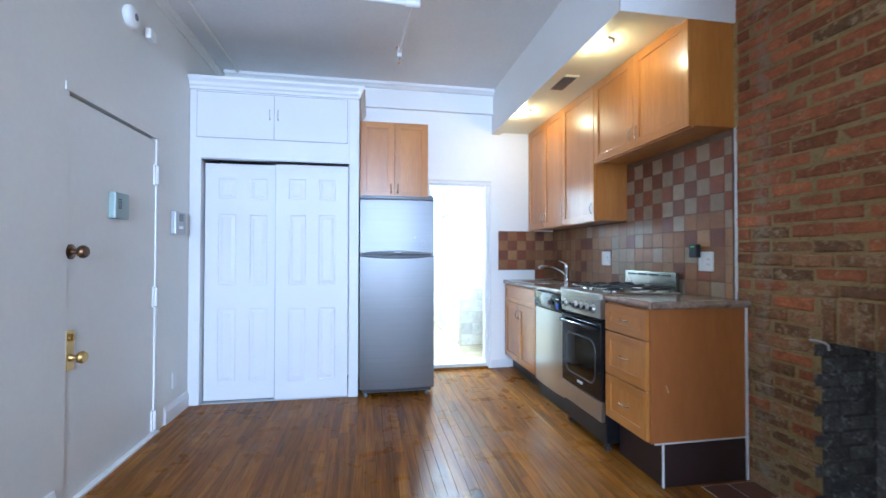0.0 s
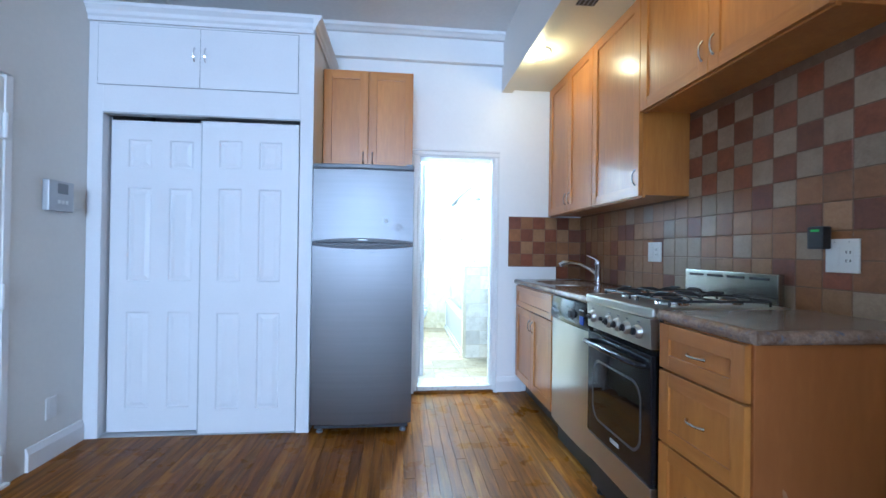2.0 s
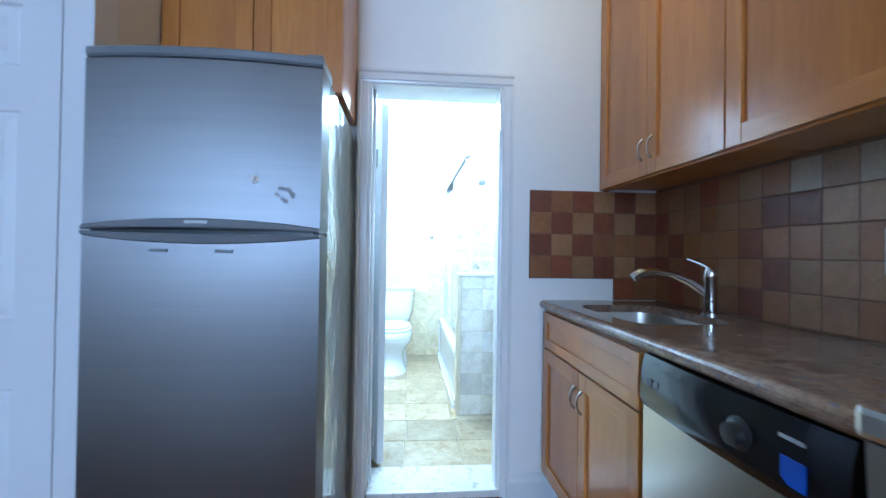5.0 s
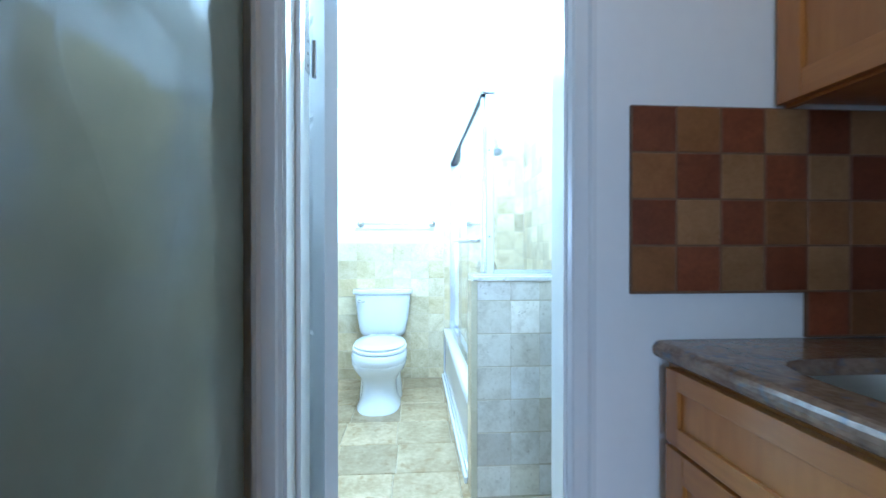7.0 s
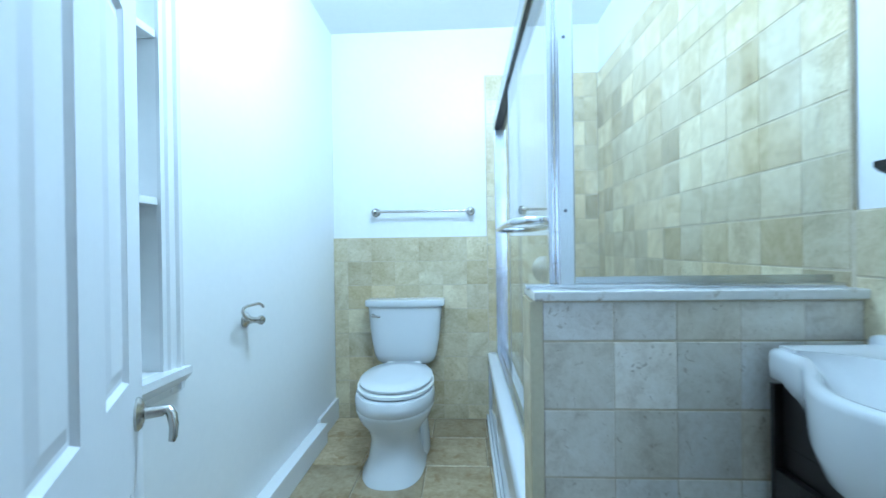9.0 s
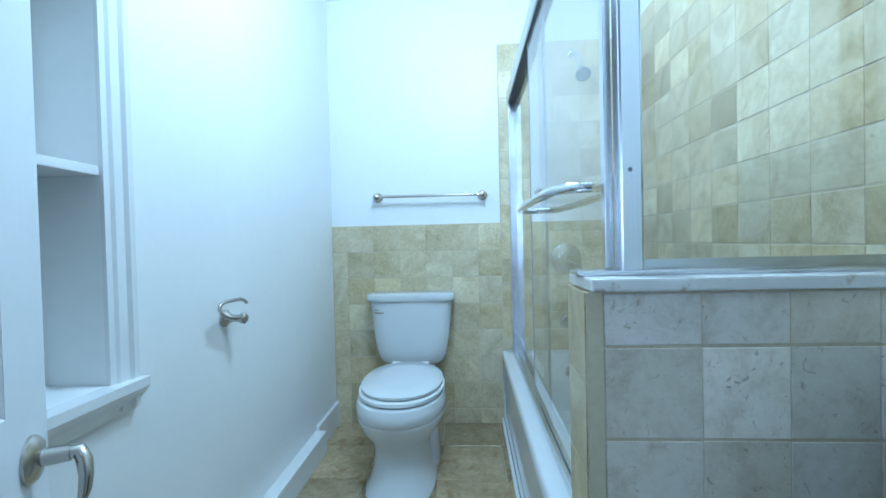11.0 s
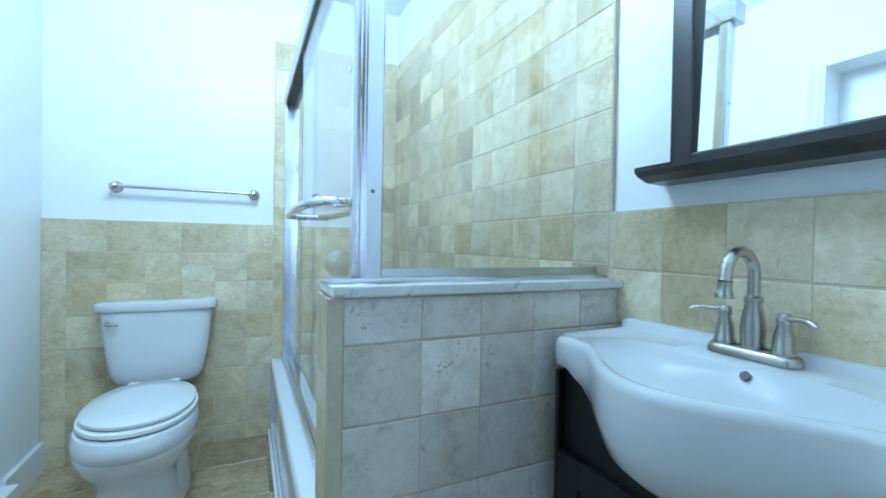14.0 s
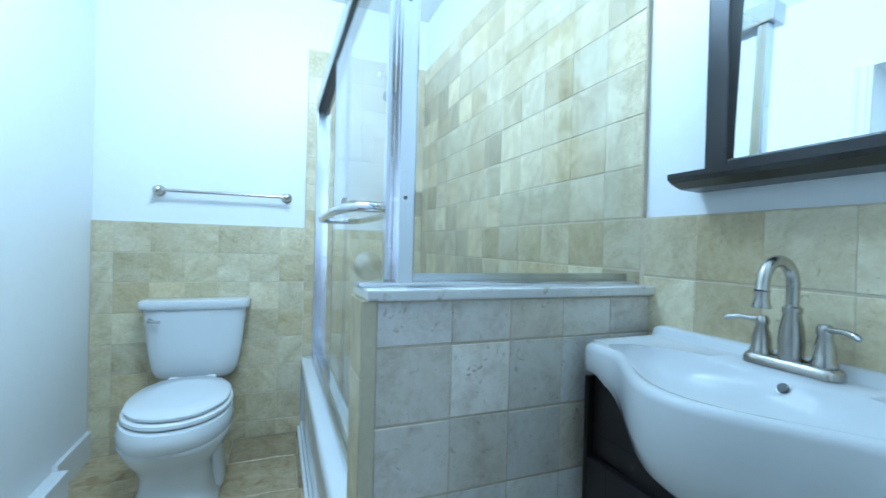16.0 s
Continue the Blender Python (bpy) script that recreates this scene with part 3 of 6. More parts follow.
for y, n in ((YK - .0005, -1), (YBATH + .0005, 1)):
    part("casing", extrude_profile(B(), CAS, (DX0 - .006, y, 0), (DX0 - .006, y, DZ + .006), (0, n, 0), (-1, 0, 0)), TRIM, jamb)
    ce = DX1 + (.006 if n < 0 else .048)
    prof = CAS if n < 0 else [(0, 0), (.031, 0), (.034, .004), (.034, .056), (0, .056)]
    part("casing", extrude_profile(B(), prof, (ce, y, 0), (ce, y, DZ + .006), (0, n, 0), (1, 0, 0)), TRIM, jamb)
    part("casing", extrude_profile(B(), CAS, (DX0 - .062, y, DZ + .0062), (ce + .056, y, DZ + .0062), (0, n, 0), ZUP), TRIM, jamb)
part("strike_plate", box(B(), DX1 + .0395, DX1 + .0418, YK + .115, YK + .145, .76, .86, .0008), NICKEL, jamb)
part("saddle", box(B(), DX0, DX1 + .041, YK - .02, YBATH + .03, .022, .056, .006), MARBLE, jamb, "worn white marble door saddle")
part("saddle_strip", box(B(), DX0 - .03, DX1 + .03, YK - .035, YK + .02, -.005, .022, .004), OAK, jamb, "oak strip under the saddle")

# baseboards
BASE = [(0, 0), (.016, 0), (.016, .085), (.011, .10), (.006, .118), (0, .12)]
tagged(link_mesh("baseboard", extrude_profile(B(), BASE, (XL, 3.12, 0), (XL, 3.495, 0), (1, 0, 0), ZUP), TRIM), "white moulded baseboard", "baseboard", "", S)
tagged(link_mesh("baseboard", extrude_profile(B(), BASE, (XL, YREAR, 0), (XL, 2.08, 0), (1, 0, 0), ZUP), TRIM), "white moulded baseboard", "baseboard", "", S)
tagged(link_mesh("baseboard", extrude_profile(B(), BASE, (DX1 + .064, YK, 0), (1.60, YK, 0), (0, -1, 0), ZUP), TRIM), "white moulded baseboard", "baseboard", "", S)
tagged(link_mesh("baseboard", box(B(), BX0, BX0 + .018, 6.45, BY1 - .01, BZ, BZ + .125, .003), TRIM), "white bathroom baseboard", "baseboard", "", S)
tagged(link_mesh("baseboard", box(B(), BX0, BX0 + .055, YBATH + .03, 6.45, BZ, BZ + .105, .004), TRIM), "deep white boxed bathroom baseboard", "baseboard", "", S)

# niche trim and shelves
nt_ = thing("niche_trim", (BX0, 5.04, NZ0), "white niche shelves and moulded trim", "niche", "", S)
part("shelf", box(B(), BX0 - .139, BX0 + .002, NY0 + .001, NY1 - .001, 1.215, 1.235, .002), TRIM, nt_)
part("shelf", box(B(), BX0 - .139, BX0 + .002, NY0 + .001, NY1 - .001, 1.655, 1.675, .002), TRIM, nt_)
NT = [(0, 0), (.010, 0), (.012, .012), (.018, .018), (.018, .04), (.026, .046), (.026, .06), (0, .06)]
part("side_trim", extrude_profile(B(), NT, (BX0, NY1, NZ0 - .06), (BX0, NY1, NZ1), (1, 0, 0), (0, 1, 0)), TRIM, nt_)
part("side_trim", extrude_profile(B(), NT, (BX0, NY0, NZ0 - .06), (BX0, NY0, NZ1), (1, 0, 0), (0, -1, 0)), TRIM, nt_)
part("sill_trim", extrude_profile(B(), [(0, 0), (.012, 0), (.016, .02), (.03, .035), (.042, .05), (.042, .07), (0, .07)], (BX0, NY0 - .05, NZ0 - .07), (BX0, NY1 + .07, NZ0 - .07), (1, 0, 0), ZUP), TRIM, nt_)

# ---- entry door ----
ed = thing("door_1", (XL - .05, (ED0 + ED1) / 2, 0), "closed cream painted flush metal entry door", "door", "", S)
part("leaf", box(B(), XL - .095, XL - .004, ED0 + .004, ED1 - .004, .006, EDZ - .028, .003), CREAM, ed)
part("head_frame", box(B(), XL - .099, XL + .006, ED0 - .03, ED1 + .03, EDZ - .012, EDZ + .03, .003), CREAM, ed)
part("side_frame", box(B(), XL - .099, XL + .004, ED1 - .004, ED1 + .035, 0, EDZ - .014, .003), TRIM, ed)
for z in (1.70, .90, .095):
    part("hinge", lathe(B(), [(0, -.06), (.008, -.06), (.011, -.055), (.011, .055), (.008, .06), (0, .06)], pose(XL + .012, ED1 - .012, z), 12), TRIM, ed, "", 40)
    part("hinge_leaf", box(B(), XL - .003, XL + .008, ED1 - .034, ED1 - .013, z - .066, z + .066, .002), TRIM, ed)
XN = pose(XL - .004, 2.175, 1.19, 0, 90, 0)
kn = part("knob", lathe(B(), [(0, .001), (.036, .001), (.036, .006), (.016, .012), (.013, .03), (.022, .036), (.031, .048), (.031, .06), (.024, .07), (0, .072)], XN, 28), BRONZE, ed, "dark bronze round door knob", 40)
part("lock_plate", box(B(), XL - .0035, XL + .002, 2.150, 2.205, .63, .82, .003), BRASS, ed, "aged brass lock plate")
part("lock_cylinder", lathe(B(), [(0, 0), (.017, 0), (.017, .012), (.008, .016), (0, .016)], pose(XL + .002, 2.178, .785, 0, 90, 0), 20), BRASS, ed, "", 40)
part("lower_knob", lathe(B(), [(0, 0), (.02, 0), (.012, .01), (.012, .03), (.026, .038), (.03, .05), (.024, .062), (0, .064)], pose(XL + .002, 2.178, .69, 0, 90, 0), 24), BRASS, ed, "aged brass door knob", 40)
part("threshold", box(B(), XL - .01, XL + .028, ED0 - .02, ED1 + .03, .0005, .016, .004), TRIM, ed, "white painted threshold strip")
bl = thing("door_chime", (XL - .03, 2.54, 1.38), "grey-green plastic chime box on the entry door", "chime")
part("case", box(B(), XL - .0035, XL + .034, 2.465, 2.600, 1.375, 1.52, .008), GREENGREY, bl)
for i in range(5):
    part("slot", box(B(), XL + .0335, XL + .0355, 2.49, 2.52, 1.43 + i * .012, 1.436 + i * .012), BLACKMATT, bl)
ph = thing("intercom", (XL, 3.28, 1.33), "silver wall intercom panel with a speaker grille", "intercom")
part("case", box(B(), XL + .0005, XL + .035, 3.190, 3.360, 1.325, 1.488, .006), SILVERPLASTIC, ph)
part("speaker", box(B(), XL + .035, XL + .0375, 3.245, 3.315, 1.42, 1.475, .001), GREYPLASTIC, ph)
for i in range(3):
    part("button", box(B(), XL + .035, XL + .039, 3.245 + i * .026, 3.262 + i * .026, 1.365, 1.385, .002), WHITEPLASTIC, ph)
tagged(link_mesh("telephone_wire", sweep(B(), [(XL + .006, 3.345, 1.36), (XL + .005, 3.40, 1.352), (XL + .005, 3.49, 1.354)], .0025, 6), WHITEPLASTIC, None, "", 40), "thin white wire along the wall", "wire")
ol = thing("outlet", (XL, 3.27, .22), "white wall outlet plate", "outlet")
part("plate", box(B(), XL + .0005, XL + .007, 3.235, 3.305, .215, .33, .003), WHITEPLASTIC, ol)
for z in (.245, .285):
    part("socket", box(B(), XL + .007, XL + .009, 3.252, 3.288, z, z + .028, .0008), WHITEPLASTIC, ol)
sd = thing("smoke_detector", (XL, 2.63, 2.56), "round white smoke detector on the wall", "smoke detector")
part("body", lathe(B(), [(0, 0.0005), (.062, .0005), (.065, .006), (.064, .024), (.052, .038), (.03, .044), (0, .044)], pose(XL, 2.63, 2.565, 0, 90, 0), 36), WHITEPLASTIC, sd, "", 40)
part("grille", lathe(B(), [(0, .0), (.02, 0), (.02, .003), (0, .003)], pose(XL + .043, 2.63, 2.565, 0, 90, 0), 20), GREYPLASTIC, sd, "", 40)
ds = thing("wall_sensor", (XL, 2.845, 2.56), "small white rounded wall sensor", "sensor")
part("body", box(B(), XL + .0005, XL + .04, 2.80, 2.89, 2.53, 2.60, .014), WHITEPLASTIC, ds)

# ---- built-in closet ----
CY = 3.50
cl = thing("built_in_closet", (-0.6, CY, 0), "tall white built-in closet with sliding six-panel doors", "closet")
part("stile", box(B(), XL + .002, -1.175, CY, CY + .10, 0, 2.48, .003), DOORPAINT, cl)
part("stile", box(B(), -.035, .045, CY, CY + .10, 0, 2.48, .003), DOORPAINT, cl)
part("header", box(B(), -1.175, -.035, CY + .001, CY + .06, 1.945, 2.48), DOORPAINT, cl)
part("side_panel", box(B(), .025, .0445, CY + .10, YK - .002, 0, 2.48), CREAM, cl, "cream painted side panel")
part("top_panel", box(B(), XL + .002, .0445, CY + .061, YK - .002, 2.48, 2.50), DOORPAINT, cl)
part("back_void", box(B(), -1.175, .024, YK - .03, YK - .004, 0, 2.47), DOORPAINT, cl)
COR = [(0, 0), (.014, 0), (.014, .022), (.024, .034), (.030, .055), (.044, .072), (.050, .078), (.050, .098), (.0, .098)]
part("cornice", extrude_profile(B(), COR, (XL + .002, CY, 2.48), (.045, CY, 2.48), (0, -1, 0), ZUP), DOORPAINT, cl)
part("cornice_return", extrude_profile(B(), COR, (.045, CY - .05, 2.48), (.045, YK - .03, 2.48), (1, 0, 0), ZUP), DOORPAINT, cl)
for x0, x1, side in ((-1.205, -.633, 'r'), (-.629, -.052, 'l')):
    m = facing((x0, CY, 2.108), (1, 0, 0), (0, -1, 0))
    d = part("upper_door", box(B(), 0, x1 - x0, -.004, .0005, 0, .358, .0015, m), DOORPAINT, cl)
    pull(d, m @ Matrix.Translation((0, -.004, 0)), (x1 - x0 - .03) if side == 'r' else .03, .20, True, .08, CHROME)
part("gap_line", box(B(), -1.208, -.049, CY - .0012, CY + .0008, 2.104, 2.4695), GREYPLASTIC, cl)
part("sliding_track", box(B(), -1.173, -.037, CY - .004, CY + .055, 1.936, 1.9445, .001), SILVERPLASTIC, cl)
part("floor_track", box(B(), -1.173, -.037, CY + .012, CY + .09, .0, .006), SILVERPLASTIC, cl)
six_panel(cl, facing((-1.163, CY + .062, .012), (1, 0, 0), (0, -1, 0)), .575, 1.90, .03, DOORPAINT, "sliding_door")
six_panel(cl, facing((-.612, CY + .006, .012), (1, 0, 0), (0, -1, 0)), .570, 1.90, .03, DOORPAINT, "sliding_door")
# grey strip added in place of the shadow where the two doors overlap
part("edge_strip", box(B(), -.6195, -.6125, CY + .004, CY + .037, .012, 1.912, .001), SILVERPLASTIC, cl, "grey strip standing in for the shaded door seam")

# ---- refrigerator ----
FX0, FX1, FY = .058, .675, 3.455
fr = thing("refrigerator", ((FX0 + FX1) / 2, 3.8, 0), "stainless steel top-freezer refrigerator with grey handles", "refrigerator")


def bow(x, depth=0.028):
    u = (x - (FX0 + FX1) / 2) / ((FX1 - FX0) / 2)
    return depth * (1 - u * u)


def bowed_slab(z0, z1, yb, grow=0.0, x0=FX0, x1=FX1, n=18, depth=0.028):
    bm = B()
    xs = [x0 + (x1 - x0) * i / n for i in range(n + 1)]
    ring = lambda z, g: [(x, FY - bow(x, depth) - grow + g, z) for x in xs] + [(x1, yb, z), (x0, yb, z)]
    return loft(bm, [ring(z0, .006), ring(z0 + .006, 0), ring(z1 - .006, 0), ring(z1, .006)])


part("body", box(B(), FX0 + .004, FX1 - .004, FY + .122, 4.172, .035, 1.655, .008), FRIDGESIDE, fr, "grey-beige textured enamel side")
part("gasket", box(B(), FX0 + .012, FX1 - .012, FY + .104, FY + .123, .06, 1.64), BLACKMATT, fr)
part("fridge_door", bowed_slab(.065, 1.173, FY + .105), STEEL, fr, "", 35)
part("freezer_door", bowed_slab(1.185, 1.640, FY + .105), STEEL, fr, "", 35)
part("top_cap", bowed_slab(1.641, 1.668, FY + .14, .002), GREYPLASTIC, fr, "", 35)


def eye_lip(sign):
    """One half of the eye-shaped grip; its outer edge bows away from the seam."""
    bm = B()
    secs = []
    for i in range(25):
        u = -1 + i / 12
        x = (FX0 + FX1) / 2 + u * (FX1 - FX0) / 2
        b = 1 - u * u
        zi, zo = 1.179 + sign * (.0015 + .0065 * b ** .6), 1.179 + sign * (.014 + .020 * b)
        y = FY - bow(x) - .004
        secs.append([(x, FY + .05, zi), (x, y - .003 - .010 * b, zi), (x, y - .006 - .010 * b, zi + sign * .004), (x, y - .004 - .005 * b, zo - sign * .003), (x, y + .003, zo), (x, FY + .05, zo)])
    return loft(bm, secs)


part("freezer_handle", eye_lip(1), GREYPLASTIC, fr, "grey moulded grip", 35)
part("fridge_handle", eye_lip(-1), GREYPLASTIC, fr, "grey moulded grip", 35)
part("grip_slot", box(B(), FX0 + .02, FX1 - .02, FY + .002, FY + .09, 1.1735, 1.1845), BLACKMATT, fr)
part("badge", box(B(), .338, .395, FY - .0452, FY - .038, 1.197, 1.206, .001), SILVERPLASTIC, fr)
for x in (.245, .41):
    part("handle_clip", box(B(), x, x + .045, FY - .031, FY - .024, 1.122, 1.131, .001), GREYPLASTIC, fr)
part("kick_grille", box(B(), FX0 + .02, FX1 - .02, FY + .03, FY + .075, .03, .063), BLACKMATT, fr)
for x in (FX0 + .05, FX1 - .05):
    part("foot", lathe(B(), [(0, 0), (.02, 0), (.02, .012), (.009, .016), (.009, .04), (0, .04)], pose(x, FY + .055, 0), 16), GREYPLASTIC, fr, "", 40)
    part("foot", lathe(B(), [(0, 0), (.02, 0), (.02, .012), (.009, .016), (.009, .04), (0, .04)], pose(x, 4.04, 0), 16), GREYPLASTIC, fr, "", 40)
part("hinge_cover", box(B(), FX1 - .05, FX1 - .005, FY + .02, FY + .10, 1.668, 1.684, .004), GREYPLASTIC, fr)
mg = thing("magnet_hook", (.50, FY - .03, 1.29), "small white round magnetic hook", "magnet")
part("disc", lathe(B(), [(0, 0), (.013, 0), (.013, .004), (.004, .006), (.004, .016), (.007, .018), (0, .02)], pose(.505, FY - bow(.505), 1.322, 90), 18), WHITEPLASTIC, mg, "", 40)
dec = thing("sticker", (.60, FY - .01, 1.27), "faded grey flower-shaped sticker remains", "sticker")
rs = random.Random(5)
for i in range(9):
    a = i * 2.4
    x, z = .585 + .022 * math.cos(a) * (0.5 + .5 * rs.random()), 1.285 + .022 * math.sin(a) * (0.5 + .5 * rs.random())
    y = FY - bow(x)
    part("petal", lathe(B(), [(0, 0), (.006, 0), (.006, .0008), (0, .0008)], pose(x, y + .0002, z, 90, 0, 8), 10), INK, dec)

# cabinet over the refrigerator
fc = thing("wall_cabinet", (.36, 4.0, 1.70), "honey maple two-door cabinet above the refrigerator", "cabinet")
part("body", box(B(), .048, .672, 3.825, YK - .002, 1.70, 2.40, .002), MAPLE, fc)
shaker(fc, facing((.049, 3.824, 1.702), (1, 0, 0), (0, -1, 0)), .308, .696, "door", 'r', .085, along=MAPLEX)
shaker(fc, facing((.361, 3.824, 1.702), (1, 0, 0), (0, -1, 0)), .310, .696, "door", 'l', .085, along=MAPLEX)

# ---- kitchen run ----
KX = 1.53       # cabinet fronts
CT = 0.92
LEFTN = (-1, 0, 0)


def kfront(y, z, x=KX):
    """Frame for a front that faces the room: local x runs towards -y."""
    return facing((x, y, z), (0, -1, 0), LEFTN)


sc = thing("base_cabinet", (1.8, 3.76, 0), "honey maple sink base cabinet with two doors", "cabinet")
part("body", box(B(), KX + .032, XR - .01, 3.345, 4.185, .13, .70, .002), MAPLE, sc)
for ya, yb in ((3.345, 3.363), (4.167, 4.185)):
    part("side", box(B(), KX + .032, XR - .01, ya, yb, .7005, .884), MAPLE, sc)
part("face_rail", box(B(), KX + .032, KX + .050, 3.3635, 4.1665, .7005, .884), MAPLEH, sc)
part("toe_kick", box(B(), KX + .105, KX + .12, 3.345, 4.185, 0, .129), TOEKICK, sc)
shaker(sc, kfront(4.165, .715, KX + .03), .805, .155, "drawer_front", None, along=MAPLEH, rail=.04)
shaker(sc, kfront(4.165, .145, KX + .03), .400, .562, "door", 'r', .46)
shaker(sc, kfront(3.761, .145, KX + .03), .401, .562, "door", 'l', .46)
dc = thing("drawer_cabinet", (1.8, 2.01, 0), "honey maple three-drawer base cabinet with plain end panel", "cabinet")
part("body", box(B(), KX + .002, XR - .01, 1.842, 2.215, .225, .906, .002), MAPLE, dc)
part("end_panel", box(B(), KX + .001, XR - .012, 1.828, 1.8415, .225, .906, .002), ENDPANEL, dc, "brown-stained plain end panel with a scuff")
part("toe_kick", box(B(), KX + .075, KX + .088, 1.842, 2.215, 0, .224), TOEKICK, dc)
part("side_toe_kick", box(B(), KX + .0755, XR - .012, 1.830, 1.8415, 0, .221), TOEKICK, dc)
part("caulk_line", box(B(), KX + .02, XR - .012, 1.8255, 1.8285, .219, .226), CAULK, dc)
part("caulk_line", box(B(), KX + .068, KX + .076, 1.827, 1.838, 0, .225), CAULK, dc)
part("caulk_line", box(B(), XR - .014, XR - .004, 1.820, 1.8285, 0, .906), CAULK, dc)
part("scuff", lathe(B(), [(0, 0), (.018, 0), (.012, .0006), (0, .0006)], pose(1.625, 1.8278, .495, 90, 0, 0) @ pose(0, 0, 0, 0, 0, 20) @ Matrix.Diagonal((.35, 1.3, 1, 1)), 9), SCUFF, dc, "pale scuff mark")
for z, h in ((.236, .246), (.490, .246), (.744, .154)):
    shaker(dc, kfront(2.208, z), .372, h, "drawer_front", drawer=True, rail=.05)

# granite tops
wt = thing("worktop", (1.8, 3.5, CT), "brown speckled granite worktop with bullnose edge", "worktop", "granite worktops")
SKX, SKY, SRX, SRY = 1.80, 3.77, .175, .255


def sink_hole(n=40):
    pts = []
    for i in range(n):
        a = 2 * math.pi * i / n
        c, s = math.cos(a), math.sin(a)
        k = (abs(c) ** 5 + abs(s) ** 5) ** (-1 / 5)
        pts.append((SKX + SRX * k * c, SKY + SRY * k * s))
    return pts


def slab_with_hole(x0, x1, y0, y1, z0, z1, hole):
    bm = B()
    n = len(hole)
    outer = []
    cx, cy = sum(p[0] for p in hole) / n, sum(p[1] for p in hole) / n
    for hx, hy in hole:
        dx, dy = hx - cx, hy - cy
        k = min(((x1 if dx > 0 else x0) - cx) / dx if abs(dx) > 1e-6 else 1e9, ((y1 if dy > 0 else y0) - cy) / dy if abs(dy) > 1e-6 else 1e9)
        outer.append((cx + dx * k, cy + dy * k))
    for cnr in ((x0, y0), (x0, y1), (x1, y0), (x1, y1)):
        i = min(range(n), key=lambda j: (outer[j][0] - cnr[0]) ** 2 + (outer[j][1] - cnr[1]) ** 2)
        outer[i] = cnr
    rings = [[(x, y, z) for x, y in r] for r, z in ((outer, z0), (outer, z1), (hole, z1), (hole, z0))]
    loft(bm, rings, caps=(False, False))
    return bm


def bullnose(y0, y1, x=1.505, dz=0.0):
    bm = B()
    prof = [(x + .02 + .02 * math.cos(a), dz + .9005 + .0195 * math.sin(a)) for a in [radians(90 + 180 * i / 8) for i in range(9)]]
    return loft(bm, [[(px, y, pz) for px, pz in prof + [(x + .0205, dz + .881)]] for y in (y0, y1)])


part("slab", slab_with_hole(1.550, XR - .0005, 2.775, 4.198, .885, CT, sink_hole()), GRANITE, wt)
part("edge", bullnose(2.775, 4.198, 1.530), GRANITE, wt)
wt2 = thing("worktop", (1.8, 2.0, CT), "short brown speckled granite worktop with bullnose edge", "worktop", "granite worktops")
part("slab", box(B(), 1.525, XR - .0005, 1.815, 2.222, .907, CT + .022, .003), GRANITE, wt2)
part("edge", bullnose(1.815, 2.222, 1.505, .022), GRANITE, wt2)
part("end_edge", loft(B(), [[(x, 1.815 + .018 * math.cos(a), .9225 + .0195 * math.sin(a)) for a in [radians(90 + 180 * i / 8) for i in range(9)]] for x in (1.525, XR - .001)]), GRANITE, wt2, "", 40)

sk = thing("kitchen_sink", (SKX, SKY, CT), "undermount stainless steel kitchen sink", "sink")
bm = B()
hl = sink_hole()
rings = []
for f, z in ((1.0, .889), (.985, .86), (.96, .74), (.90, .722), (.3, .716), (.12, .712)):
    rings.append([(SKX + (x - SKX) * f, SKY + (y - SKY) * f, z) for x, y in hl])
loft(bm, rings, caps=(False, True))
part("basin", bm, STEELH, sk, "", 40)
part("drain", lathe(B(), [(.0, 0), (.04, 0), (.042, .004), (.03, .003), (0, .001)], pose(SKX, SKY, .714), 24), CHROME, sk, "", 40)
fa = thing("kitchen_faucet", (2.02, 3.73, CT), "chrome single-lever kitchen faucet with low spout", "faucet")
fm = (2.02, 3.73)
part("base", lathe(B(), [(0, .0005), (.030, .0005), (.030, .008), (.023, .014), (.022, .13), (.024, .135), (.024, .16), (.018, .172), (0, .175)], pose(*fm, CT), 28), CHROME, fa, "", 40)
part("spout", sweep(B(), [(2.01, 3.74, CT + .075), (1.96, 3.755, CT + .115), (1.90, 3.77, CT + .145), (1.84, 3.785, CT + .155), (1.79, 3.797, CT + .148), (1.765, 3.803, CT + .13)], [.015, .014, .013, .014, .018, .018], 14), CHROME, fa, "", 40)
part("lever", sweep(B(), [(2.02, 3.73, CT + .165), (2.0, 3.742, CT + .182), (1.975, 3.757, CT + .195), (1.955, 3.768, CT + .205)], [.010, .008, .006, .005], 10), CHROME, fa, "", 40)

DWX = KX + .02
# dishwasher
dw = thing("dishwasher", (1.8, 3.07, 0), "slim stainless dishwasher with black control panel", "dishwasher")
part("body", box(B(), DWX + .01, XR - .05, 2.80, 3.335, .10, .882, .002), BLACKMATT, dw)
bm = B()
ys = [2.803 + (3.332 - 2.803) * i / 12 for i in range(13)]
bx = lambda y: DWX - .012 - .012 * (1 - ((y - 3.0675) / .2645) ** 2)
loft(bm, [[(bx(y), y, z) for y in ys] + [(DWX + .009, ys[-1], z), (DWX + .009, ys[0], z)] for z in (.135, .745)])
part("door", bm, STEELH, dw, "brushed stainless door", 40)
bm = B()
loft(bm, [[(bx(y) - .004 + o, y, z) for y in ys] + [(DWX + .009, ys[-1], z), (DWX + .009, ys[0], z)] for z, o in ((.748, .0), (.77, -.006), (.85, .0), (.878, .008))])
cp = part("control_panel", bm, BLACKGLOSS, dw, "glossy black control panel", 40)
